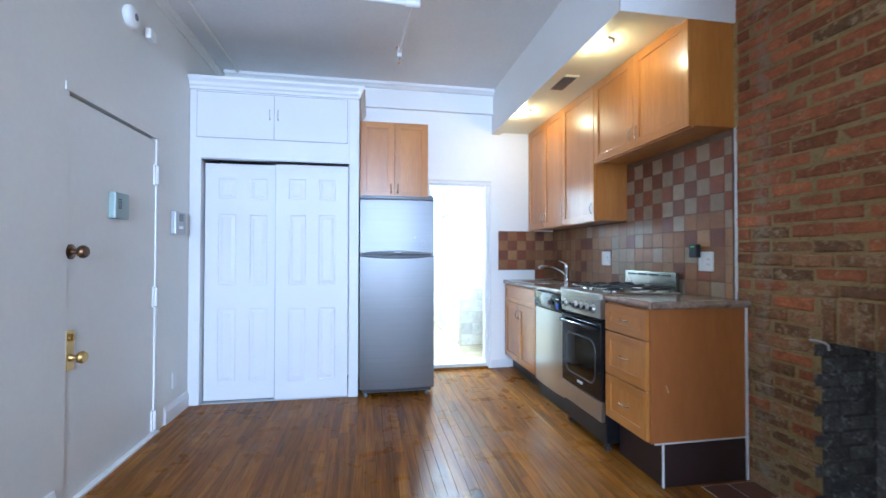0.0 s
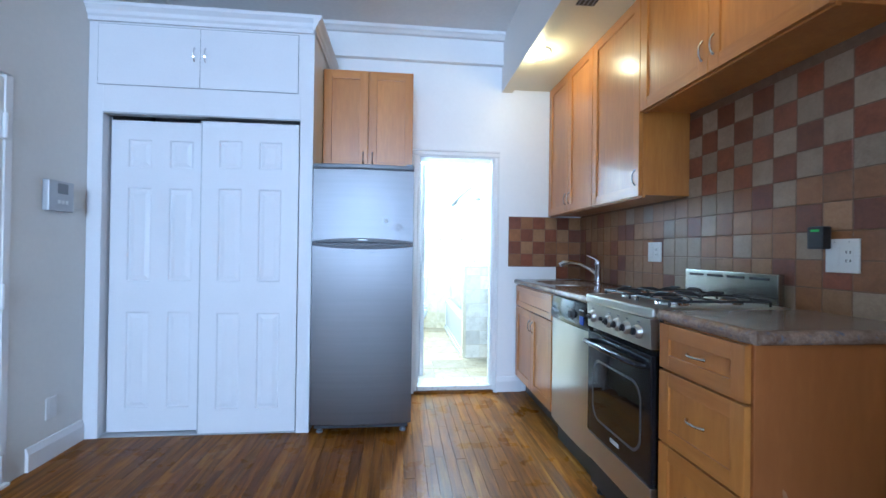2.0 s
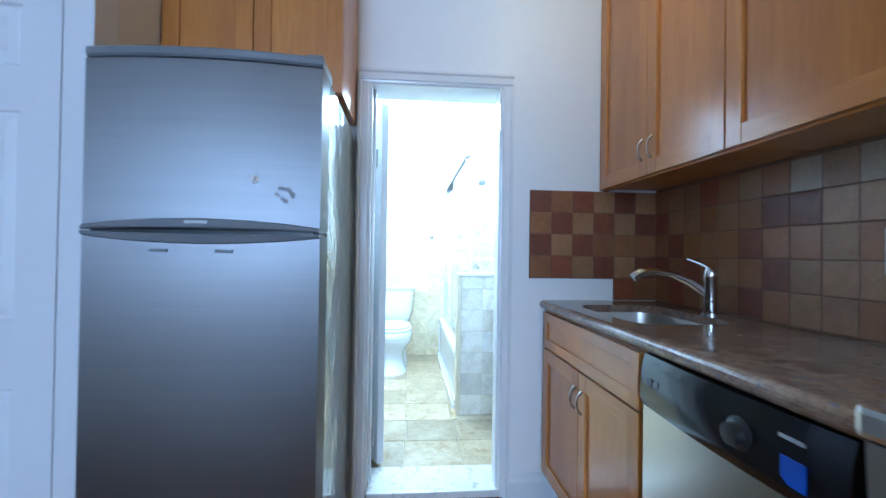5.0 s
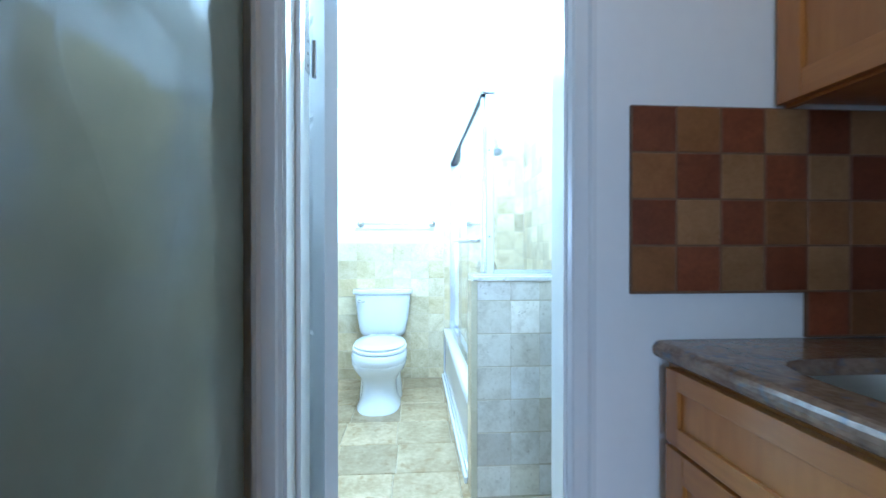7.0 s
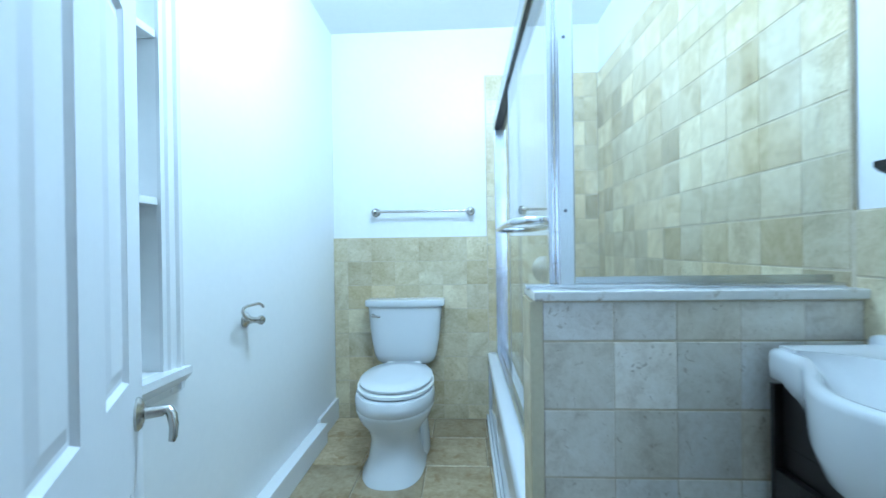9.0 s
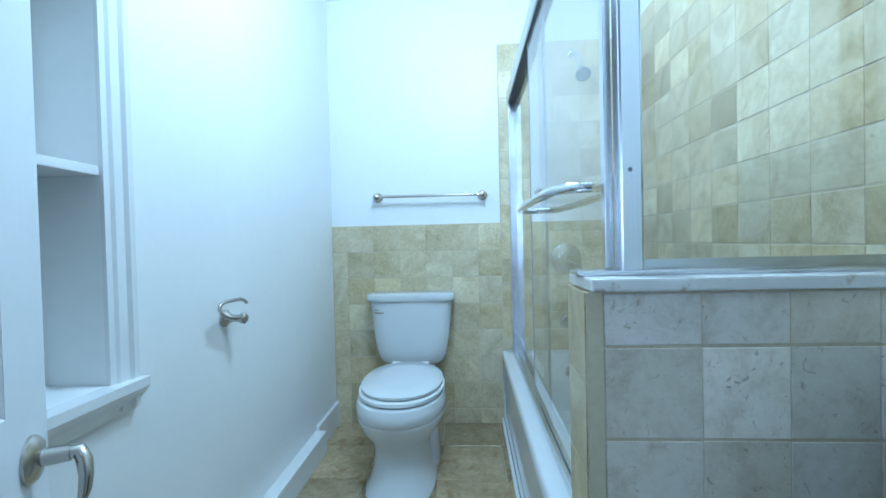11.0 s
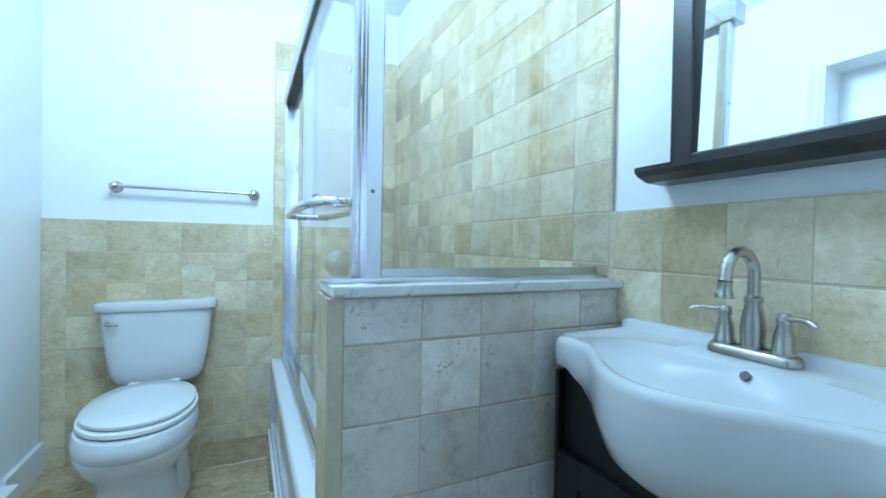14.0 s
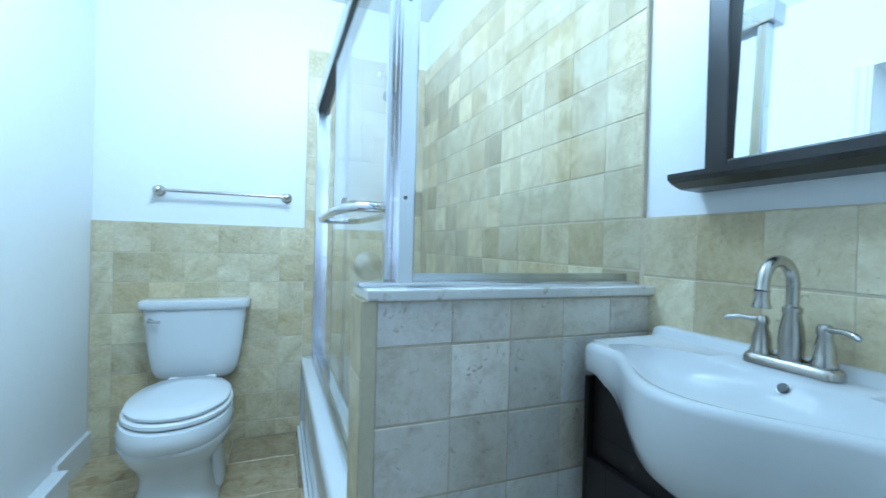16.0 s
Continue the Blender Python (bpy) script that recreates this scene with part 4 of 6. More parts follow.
part("dial", lathe(B(), [(0, 0), (.030, 0), (.030, .006), (.022, .009), (.020, .024), (0, .026)], pose(DWX - .026, 2.99, .812, 0, -90, 0), 28), BLACKMATT, cp, "", 40)
part("label", box(B(), DWX - .0285, DWX - .0255, 2.862, 2.905, .772, .815), BLUELABEL, cp, "blue printed label")
part("mark", box(B(), DWX - .027, DWX - .0245, 2.865, 2.91, .842, .848), SILVERPLASTIC, cp)
for y in (3.255, 3.285):
    part("button", lathe(B(), [(0, 0), (.009, 0), (.009, .006), (0, .007)], pose(DWX - .022, y, .815, 0, -90, 0), 14), GREYPLASTIC, cp, "", 40)
part("toe_panel", box(B(), DWX + .03, DWX + .05, 2.803, 3.332, .0, .13, .002), BLACKMATT, dw)
tagged(link_mesh("filler_panel", box(B(), DWX - .002, XR - .05, 2.772, 2.790, .0, .884, .001), MAPLE), "narrow maple filler panel beside the range", "panel")

# gas range
gr = thing("gas_range", (1.8, 2.49, 0), "slim stainless gas range with black oven door", "range")
G0, G1 = 2.228, 2.766
part("body", box(B(), KX + .0, XR - .055, G0, G1, .05, .903, .003), BLACKGLOSS, gr)
part("cooktop", box(B(), KX - .038, XR - .055, G0 - .002, G1 + .002, .886, .928, .010), STEELH, gr, "brushed steel cooktop")
bm = B()
loft(bm, [[(KX - .036, y, .885), (KX - .030, y, .775), (KX + .02, y, .775), (KX + .02, y, .885)] for y in (G0 + .012, G1 - .012)])
fp = part("knob_panel", bm, STEELH, gr, "brushed steel control panel")
for i, y in enumerate((2.69, 2.535, 2.465, 2.395, 2.315)):
    part("knob", lathe(B(), [(0, 0), (.027, 0), (.027, .005), (.023, .016), (.020, .019), (0, .020)], pose(KX - .034, y, .828, 0, -90 + 3, 0), 26), KNOB, fp, "silver control knob", 40)
    part("knob_grip", lathe(box(B(), -.005, .005, -.014, .014, .021, .031, .002, pose(KX - .034, y, .828, 0, -87, 0) @ pose(0, 0, 0, 0, 0, 20 * i)), [(0, .018), (.015, .018), (.014, .023), (0, .0235)], pose(KX - .034, y, .828, 0, -87, 0), 20), BLACKMATT, fp, "black knob centre")
    part("mark", box(B(), KX - .0372, KX - .0345, y - .008, y + .008, .862, .868), INK, fp)
part("button", lathe(B(), [(0, 0), (.009, 0), (.009, .010), (0, .011)], pose(KX - .033, 2.615, .828, 0, -87, 0), 16), BLACKMATT, fp, "", 40)
od = part("oven_door", box(B(), KX - .030, KX - .001, G0 + .012, G1 - .012, .30, .770, .005), BLACKGLOSS, gr, "glossy black glass oven door")


def rounded(y0, y1, z0, z1, r, x, n=6, arch=0.0):
    out = []
    for cy, cz, a0 in ((y1 - r, z1 - r, 0), (y0 + r, z1 - r, 90), (y0 + r, z0 + r, 180), (y1 - r, z0 + r, 270)):
        for i in range(n + 1):
            a = radians(a0 + 90 * i / n)
            y, z = cy + r * math.cos(a), cz + r * math.sin(a)
            u = (y - (y0 + y1) / 2) / ((y1 - y0) / 2)
            z += (arch if z > (z0 + z1) / 2 else -arch) * (1 - u * u)
            out.append((x, y, z))
    return out


bm = B()
outer, inner = rounded(2.30, 2.70, .385, .645, .06, KX - .0315, arch=.018), rounded(2.310, 2.690, .395, .635, .054, KX - .0315, arch=.018)
loft(bm, [[(x + .002, y, z) for x, y, z in outer], outer, inner, [(x + .002, y, z) for x, y, z in inner]], caps=(False, False))
part("window_border", bm, BORDER, od, "grey printed window border")
part("window", loft(B(), [[(x + .0012, y, z) for x, y, z in inner], [(x + .0006, y, z) for x, y, z in inner]]), OVENGLASS, od)
part("badge", box(B(), KX - .032, KX - .029, 2.46, 2.53, .335, .352, .001), SILVERPLASTIC, od)
part("handle", sweep(B(), [(KX - .03, 2.72, .725), (KX - .06, 2.715, .728), (KX - .068, 2.66, .730), (KX - .072, 2.50, .730), (KX - .068, 2.34, .730), (KX - .06, 2.285, .728), (KX - .03, 2.28, .725)], .0115, 12), BLACKGLOSS, od, "glossy black handle", 40)
part("drawer", box(B(), KX - .028, KX - .001, G0 + .012, G1 - .012, .175, .292, .004), STEELH, gr, "brushed steel lower drawer")
part("plinth", box(B(), KX - .004, KX + .015, G0 + .004, G1 - .004, .045, .170, .002), BLACKMATT, gr)
part("backguard", box(B(), XR - .054, XR - .026, G0 + .06, G1 + .06, .90, 1.068, .005), STEELDARK, gr, "steel backguard with vent slots")
for i in range(4):
    part("vent_slot", box(B(), XR - .0555, XR - .0535, G0 + .10 + i * .122, G0 + .195 + i * .122, 1.040, 1.050), BLACKMATT, gr)
for y in (G0 + .04, G1 - .04):
    for x in (KX + .03, XR - .10):
        part("foot", lathe(B(), [(0, 0), (.018, 0), (.018, .02), (.010, .022), (.010, .06), (0, .06)], pose(x, y, 0), 14), BLACKMATT, gr, "", 40)
for bxx, byy, br in ((1.66, 2.63, .038), (1.66, 2.36, .048), (1.90, 2.63, .048), (1.90, 2.36, .034)):
    part("burner", lathe(B(), [(0, 0), (br + .018, 0), (br + .014, .006), (br, .008), (br, .016), (br - .006, .020), (0, .021)], pose(bxx, byy, .9275), 28), CHROME, gr, "polished burner with black cap", 40)
    part("burner_cap", lathe(B(), [(0, 0), (br - .010, 0), (br - .010, .006), (0, .008)], pose(bxx, byy, .9485), 24), IRON, gr, "", 40)


def soft_loop(x0, x1, y0, y1, r, z, n=5):
    """A closed loop with rounded corners."""
    out = []
    for cx, cy, a0 in ((x1 - r, y1 - r, 0), (x0 + r, y1 - r, 90), (x0 + r, y0 + r, 180), (x1 - r, y0 + r, 270)):
        for i in range(n + 1):
            a = radians(a0 + 90 * i / n)
            out.append((cx + r * math.cos(a), cy + r * math.sin(a), z))
    return out + [out[0]]


for yc in (2.63, 2.36):
    bm = B()
    zt = .949
    sweep(bm, soft_loop(1.568, 1.992, yc - .115, yc + .115, .035, zt), .0048, 8)
    sweep(bm, [(1.78, yc - .115, zt), (1.78, yc + .115, zt)], .0045, 8)
    for cx in (1.66, 1.90):
        for k in range(4):
            a = radians(90 * k)
            c, s = math.cos(a), math.sin(a)
            e = .115 if k % 2 else (.092 if (cx < 1.78) == (k == 2) else .12)
            sweep(bm, [(cx + e * c, yc + e * s, zt), (cx + (e - .012) * c, yc + (e - .012) * s, zt + .012), (cx + (e - .03) * c, yc + (e - .03) * s, zt + .018), (cx + .03 * c, yc + .03 * s, zt + .018)], .0045, 8)
    for sx in (1.578, 1.982):
        for sy in (yc - .105, yc + .105):
            sweep(bm, [(sx, sy, zt), (sx, sy, .9275)], .0048, 8)
    tagged(link_mesh("pan_support", bm, IRON, None, "", 50), "black cast iron pan support on the range", "pan support", "pan supports")

LIFT = .018
for ob in list(gr.children):
    if ob.name.split('.')[0] in ('cooktop', 'knob_panel', 'burner', 'burner_cap'):
        ob.location.z += LIFT
for ob in scene.objects:
    if ob.name.startswith('pan_support'):
        ob.location.z += LIFT

# upper cabinets
UX = 1.83


def upper(y0, y1, z0, z1, fronts, label):
    c = thing("wall_cabinet", ((UX + XR) / 2, (y0 + y1) / 2, z0), label, "cabinet")
    part("body", box(B(), UX + .001, XR - .007, y0, y1, z0 + .012, z1, .002), MAPLE, c)
    part("light_rail", box(B(), UX + .001, UX + .018, y0 + .001, y1 - .001, z0, z0 + .0115, .001), MAPLEH, c)
    n = len(fronts)
    w = (y1 - y0) / n
    for i, s in enumerate(fronts):
        shaker(c, kfront(y1 - i * w - .0015, z0 + .006, UX), w - .003, z1 - z0 - .010, "door", s, .10)
    return c


upper(3.40, 4.192, 1.432, 2.478, "rl", "tall honey maple two-door wall cabinet")
upper(2.86, 3.398, 1.432, 2.478, "r", "tall honey maple single-door wall cabinet")
upper(1.889, 2.858, 1.864, 2.476, "rl", "short honey maple two-door cabinet above the range")

# soffit lamps and vent
for x, y in ((1.52, 2.26), (1.50, 3.52)):
    l = thing("ceiling_lamp", (x, y, SZ + .025), "small round recessed ceiling lamp, lit warm", "lamp", "soffit lamps")
    part("trim_ring", lathe(B(), [(.060, 0), (.074, 0), (.074, -.006), (.068, -.012), (.062, -.012), (.060, -.008)], pose(x, y, SZ + .0245), 32), WHITEPLASTIC, l, "", 40)
    part("lens", lathe(B(), [(0, 0), (.0595, 0), (.0595, -.014), (.052, -.028), (.034, -.038), (.015, -.042), (0, -.043)], pose(x, y, SZ + .0235), 28), BULB, l, "", 40)
vt = thing("ceiling_vent", (1.56, 2.86, SZ + .025), "rectangular ceiling vent with dark slots", "vent")
part("frame", box(B(), 1.470, 1.622, 2.715, 2.975, SZ + .012, SZ + .0245, .004), WARMLITPAINT, vt)
for i in range(2):
    part("slot", box(B(), 1.486, 1.606, 2.730 + i * .119, 2.841 + i * .119, SZ + .0095, SZ + .0125), BLACKMATT, vt)
    for k in range(5):
        part("slat", box(B(), 1.490 + k * .0242, 1.495 + k * .0242, 2.731 + i * .119, 2.840 + i * .119, SZ + .006, SZ + .0096), INK, vt)

# outlets on the splashback
for y0, y1, z0, z1, kind_ in ((3.085, 3.21, 1.095, 1.21, 2), (2.03, 2.14, 1.085, 1.20, 2)):
    o = thing("switch_plate", (XR - .012, (y0 + y1) / 2, z0), "white two-gang switch and outlet plate on tiles", "switch plate", "kitchen wall plates")
    part("plate", box(B(), XR - .0185, XR - .0115, y0, y1, z0, z1, .002), WHITEPLASTIC, o)
    for k in range(2):
        yc = y0 + (y1 - y0) * (.28 + .44 * k)
        part("rocker", box(B(), XR - .0215, XR - .0187, yc - .017, yc + .017, z0 + .024, z1 - .024, .001), WHITEPLASTIC, o)
        if k == 0:
            for z in (z0 + .036, z1 - .050):
                part("socket_slot", box(B(), XR - .0222, XR - .0216, yc - .008, yc - .005, z, z + .010), BLACKMATT, o)
                part("socket_slot", box(B(), XR - .0222, XR - .0216, yc + .005, yc + .008, z, z + .010), BLACKMATT, o)
        part("screw", lathe(B(), [(0, 0), (.003, 0), (0, .001)], pose(XR - .0187, yc, z1 - .010, 0, -90, 0), 8), SILVERPLASTIC, o)
ct = thing("plug_in_alarm", (XR - .02, 2.16, 1.16), "black plug-in device with a green indicator", "alarm")
part("case", box(B(), XR - .055, XR - .022, 2.115, 2.175, 1.165, 1.245, .006), BLACKMATT, ct)
part("indicator", box(B(), XR - .0562, XR - .0548, 2.13, 2.16, 1.226, 1.234), GREENLED, ct)

# sprinkler pipe
sp = thing("sprinkler_pipe", (0.37, 2.455, ZC), "white painted ceiling sprinkler pipe with a pendant head", "sprinkler pipe")
part("branch", sweep(B(), [(XL, 2.455, 2.735), (.38, 2.455, 2.712)], .017, 14), TRIM, sp, "", 40)
part("branch", sweep(B(), [(.385, 2.455, 2.712), (.355, 3.10, 2.735)], .013, 14), TRIM, sp, "", 40)
part("tee", sweep(B(), [(.34, 2.455, 2.712), (.43, 2.455, 2.712)], .024, 14), TRIM, sp, "", 40)
part("tee_collar", sweep(B(), [(.384, 2.445, 2.712), (.383, 2.505, 2.726)], .020, 14), TRIM, sp, "", 40)
part("riser", sweep(B(), [(.385, 2.455, 2.73), (.385, 2.455, ZC)], .015, 14), TRIM, sp, "", 40)
part("elbow", sweep(B(), [(.355, 3.07, 2.735), (.354, 3.11, 2.735), (.354, 3.125, 2.72), (.354, 3.125, 2.69)], .019, 14), TRIM, sp, "", 40)
part("sprinkler_head", lathe(B(), [(0, -.05), (.014, -.05), (.014, -.047), (.005, -.044), (.005, -.02), (.010, -.018), (.010, 0), (0, 0)], pose(.354, 3.125, 2.692), 18), CHROME, sp, "", 40)
part("red_cap", lathe(B(), [(0, 0), (.008, 0), (.008, .02), (0, .02)], pose(.335, 3.10, 2.745), 12), plain("red_paint", (.35, .05, .02), .5), sp, "", 40)

# ---- bathroom door, standing open ----
TH = 29.5
dirv = Vector((-math.sin(radians(TH)), math.cos(radians(TH)), 0))
nrm = Vector((math.cos(radians(TH)), math.sin(radians(TH)), 0))
bd = thing("door_2", (.70, 4.7, BZ), "open white six-panel bathroom door with nickel lever", "door", "", S)
DM = facing(Vector((.806, 4.441, .068)), dirv, nrm)
six_panel(bd, DM, .608, 1.815, .035, DOORPAINT, "leaf", ((.075, .345), (.445, .785), (.85, .94)))
LZ = .738
for sgn, y in ((1, 0.0), (-1, .035)):
    mm = DM @ Matrix.Translation((.608 - .055, y, LZ)) @ pose(0, 0, 0, 90 * sgn, 0, 0)
    part("rosette", lathe(B(), [(0, 0), (.029, 0), (.029, .004), (.024, .009), (.011, .013), (.010, .040), (0, .042)], mm, 26), NICKEL, bd, "brushed nickel lever rosette", 40)
    pts = [mm @ Vector(p) for p in ((0, 0, .036), (0, 0, .048), (-.006, -.010 * sgn, .054), (-.012, -.026 * sgn, .057), (-.016, -.044 * sgn, .056), (-.018, -.052 * sgn, .054))]
    part("lever", sweep(B(), pts, [.009, .009, .0088, .0078, .007, .0055], 12), NICKEL, bd, "brushed nickel lever", 40)
part("latch_plate", box(B(), .608, .610, .006, .029, LZ - .03, LZ + .03, 0, DM), NICKEL, bd)
for z in (.22, 1.60):
    part("hinge", box(B(), DX0 - .001, DX0 + .0025, YBATH - .042, YBATH + .002, z - .045, z + .045, .0008), SILVERPLASTIC, bd, "pale satin hinge leaf")
    part("hinge_knuckle", lathe(B(), [(0, -.046), (.006, -.046), (.006, .046), (0, .046)], pose(DX0 + .010, YBATH + .012, z), 12), SILVERPLASTIC, bd, "", 40)
    for dz in (-.03, 0, .03):
        part("screw", lathe(B(), [(0, 0), (.004, 0), (.003, .001), (0, .001)], pose(DX0 + .0025, YBATH - .02, z + dz, 0, 90, 0), 8), BLACKMATT, bd)

# ---- toilet ----
TX = .762
to = thing("toilet", (TX, 6.4, BZ), "white two-piece toilet with closed lid", "toilet")


def sellipse(cx, cy, rx, ry, z, n=36, e=2.0, front=1.0):
    out = []
    for i in range(n):
        a = 2 * math.pi * i / n
        c, s = math.cos(a), math.sin(a)
        k = (abs(c) ** e + abs(s) ** e) ** (-1 / e)
        yy = ry * k * s
        out.append((cx + rx * k * c, cy + (yy * front if yy < 0 else yy), z))
    return out


tank = [sellipse(TX, cy, rx, ry, z, 40, e) for cy, rx, ry, z, e in (
    (6.712, .120, .040, .412, 3.0), (6.71, .148, .056, .418, 3.4), (6.707, .168, .066, .436, 4.0), (6.705, .182, .071, .47, 4.6), (6.705, .198, .074, .56, 5.0), (6.705, .212, .078, .70, 5.0), (6.705, .216, .079, .752, 5.0))]
part("tank", loft(B(), tank), PORCELAIN, to, "", 50)
lid = [sellipse(TX, 6.70, rx, ry, z, 40, 6.0) for rx, ry, z in ((.222, .082, .753), (.232, .086, .758), (.234, .087, .780), (.230, .085, .790), (.21, .07, .793))]
part("tank_lid", loft(B(), lid), PORCELAIN, to, "", 50)
# black block gives the dark of the gap between tank and bowl
part("tank_gasket", box(B(), TX - .085, TX + .095, 6.665, 6.75, .396, .413, .002), BLACKMATT, to, "black block put in as the shaded gap under the tank")
part("flush_lever", sweep(B(), [(TX - .178, 6.622, .705), (TX - .178, 6.608, .705), (TX - .165, 6.603, .704), (TX - .135, 6.603, .701)], [.012, .009, .007, .006], 12), NICKEL, to, "brushed nickel flush lever", 40)
bowl = [sellipse(TX + .006, cy, rx, ry, z, 40, e) for cy, rx, ry, z, e in (
    (6.255, .146, .250, BZ + .0, 2.7), (6.256, .144, .247, BZ + .012, 2.7), (6.262, .132, .236, BZ + .03, 2.6), (6.275, .120, .222, BZ + .08, 2.5), (6.288, .116, .208, BZ + .14, 2.4),
    (6.295, .122, .210, BZ + .17, 2.35), (6.30, .142, .226, BZ + .205, 2.3), (6.288, .172, .252, BZ + .245, 2.2), (6.282, .187, .266, BZ + .285, 2.15), (6.282, .1885, .2675, BZ + .296, 2.15), (6.282, .1865, .2655, BZ + .299, 2.15), (6.28, .191, .270, BZ + .304, 2.1), (6.28, .192, .270, BZ + .34, 2.1), (6.285, .186, .262, BZ + .363, 2.1))]
part("bowl", loft(B(), bowl), PORCELAIN, to, "", 60)
for s in (-1, 1):
    part("trap_bulge", loft(B(), [sellipse(TX + .006 + s * (.088 + o), 6.42, .034, ry, z, 20, 2.2) for ry, z, o in ((.13, BZ, .032), (.125, BZ + .03, .030), (.115, BZ + .10, .024), (.095, BZ + .17, .018), (.06, BZ + .225, .010), (.02, BZ + .245, .0))]), PORCELAIN, to, "", 60)
part("bowl_bridge", box(B(), TX - .11, TX + .12, 6.48, 6.765, BZ + .20, BZ + .346, .02), PORCELAIN, to, "", 50)
seat = [sellipse(TX + .006, 6.305, rx, ry, z, 40, 2.15) for rx, ry, z in ((.180, .248, BZ + .367), (.186, .255, BZ + .372), (.186, .255, BZ + .384), (.182, .250, BZ + .387))]
part("seat", loft(B(), seat), WHITEPLASTIC, to, "ivory plastic seat", 50)
cov = [sellipse(TX + .006, 6.315, rx, ry, z, 40, 2.2) for rx, ry, z in ((.170, .236, BZ + .389), (.178, .245, BZ + .393), (.179, .246, BZ + .403), (.170, .237, BZ + .410), (.10, .16, BZ + .413))]
part("lid", loft(B(), cov), PORCELAIN, to, "", 50)
for s in (-1, 1):
    part("hinge_cap", box(B(), TX + .006 + s * .075 - .02, TX + .006 + s * .075 + .02, 6.545, 6.58, BZ + .373, BZ + .405, .005), WHITEPLASTIC, to)
    part("bolt_cap", lathe(B(), [(0, 0), (.014, 0), (.013, .012), (.006, .018), (0, .019)], pose(TX + .006 + s * .105, 6.33, BZ + .02), 16), WHITEPLASTIC, to, "", 40)

# ---- tub ----
tb = thing("bathtub", (1.59, 6.0, BZ), "white alcove bathtub behind sliding glass doors", "bathtub")
TY0, TY1, TZ = 5.225, 6.782, .455
TXA, TXB = 1.247, 1.923


def rrect(x0, x1, y0, y1, r, z, n=6):
    out = []
    for cx, cy, a0 in ((x1 - r, y1 - r, 0), (x0 + r, y1 - r, 90), (x0 + r, y0 + r, 180), (x1 - r, y0 + r, 270)):
        for i in range(n + 1):
            a = radians(a0 + 90 * i / n)
            out.append((cx + r * math.cos(a), cy + r * math.sin(a), z))
    return out


bm = B()
loft(bm, [rrect(TXA + .012, TXB, TY0, TY1, .004, TZ - .05), rrect(TXA, TXB, TY0, TY1, .006, TZ - .045), rrect(TXA, TXB, TY0, TY1, .008, TZ - .008), rrect(TXA + .008, TXB - .002, TY0 + .004, TY1 - .004, .012, TZ),
          rrect(TXA + .085, TXB - .05, TY0 + .07, TY1 - .07, .10, TZ), rrect(TXA + .095, TXB - .06, TY0 + .085, TY1 - .08, .11, TZ - .015),
          rrect(TXA + .12, TXB - .09, TY0 + .16, TY1 - .11, .13, BZ + .11), rrect(TXA + .16, TXB - .13, TY0 + .22, TY1 - .17, .10, BZ + .075)], caps=(False, True))
part("basin", bm, PORCELAIN, tb, "", 50)
part("apron", box(B(), TXA + .014, TXA + .03, TY0, TY1, BZ, TZ - .046), PORCELAIN, tb)
part("apron_foot", box(B(), TXA + .002, TXA + .0135, TY0, TY1, BZ, BZ + .055, .003), PORCELAIN, tb)
part("base_strip", box(B(), TXA - .012, TXA + .0015, TY0 - .02, TY1, BZ, BZ + .03, .004), TRIM, tb)
part("overflow", lathe(B(), [(0, 0), (.034, 0), (.034, .006), (.028, .010), (0, .011)], pose(1.605, TY1 - .098, .365, 98), 26), NICKEL, tb, "", 40)
part("drain", lathe(B(), [(0, 0), (.034, 0), (.032, .004), (0, .003)], pose(1.62, 6.45, BZ + .0755), 24), NICKEL, tb, "", 40)

# shower fittings
sv = thing("shower_valve", (1.605, BY1, .95), "round brushed nickel shower valve with lever", "valve")
part("escutcheon", lathe(B(), [(0, .0), (.082, 0), (.082, .004), (.070, .012), (.03, .016), (.026, .05), (0, .052)], pose(1.605, BY1 - .013, .955, 90), 36), NICKEL, sv, "", 40)
part("lever", sweep(B(), [(1.605, BY1 - .055, .955), (1.605, BY1 - .075, .95), (1.66, BY1 - .085, .92), (1.672, BY1 - .085, .885)], [.014, .012, .008, .007], 10), NICKEL, sv, "", 40)
ts = thing("tub_spout", (1.605, BY1, .61), "brushed nickel tub spout", "spout")
part("flange", lathe(B(), [(0, 0), (.038, 0), (.036, .01), (.024, .016), (0, .018)], pose(1.605, BY1 - .013, .615, 90), 24), NICKEL, ts, "", 40)
part("spout", sweep(B(), [(1.605, BY1 - .02, .615), (1.605, BY1 - .07, .615), (1.648, BY1 - .115, .607), (1.65, BY1 - .135, .580), (1.65, BY1 - .138, .555)], [.024, .024, .024, .022, .026], 16), NICKEL, ts, "", 40)
part("diverter", sweep(B(), [(1.648, BY1 - .115, .625), (1.648, BY1 - .115, .65)], .006, 8), NICKEL, ts, "", 40)
sh = thing("shower_fixture", (1.65, BY1, 2.07), "chrome shower head on a bent wall arm", "shower head")
part("flange", lathe(B(), [(0, 0), (.028, 0), (.024, .008), (0, .01)], pose(1.65, BY1 - .013, 2.06, 90), 22), CHROME, sh, "", 40)
part("arm", sweep(B(), [(1.65, BY1 - .013, 2.06), (1.65, BY1 - .06, 2.055), (1.65, BY1 - .13, 2.01), (1.652, BY1 - .18, 1.95), (1.654, BY1 - .20, 1.90)], .010, 12), CHROME, sh, "", 40)
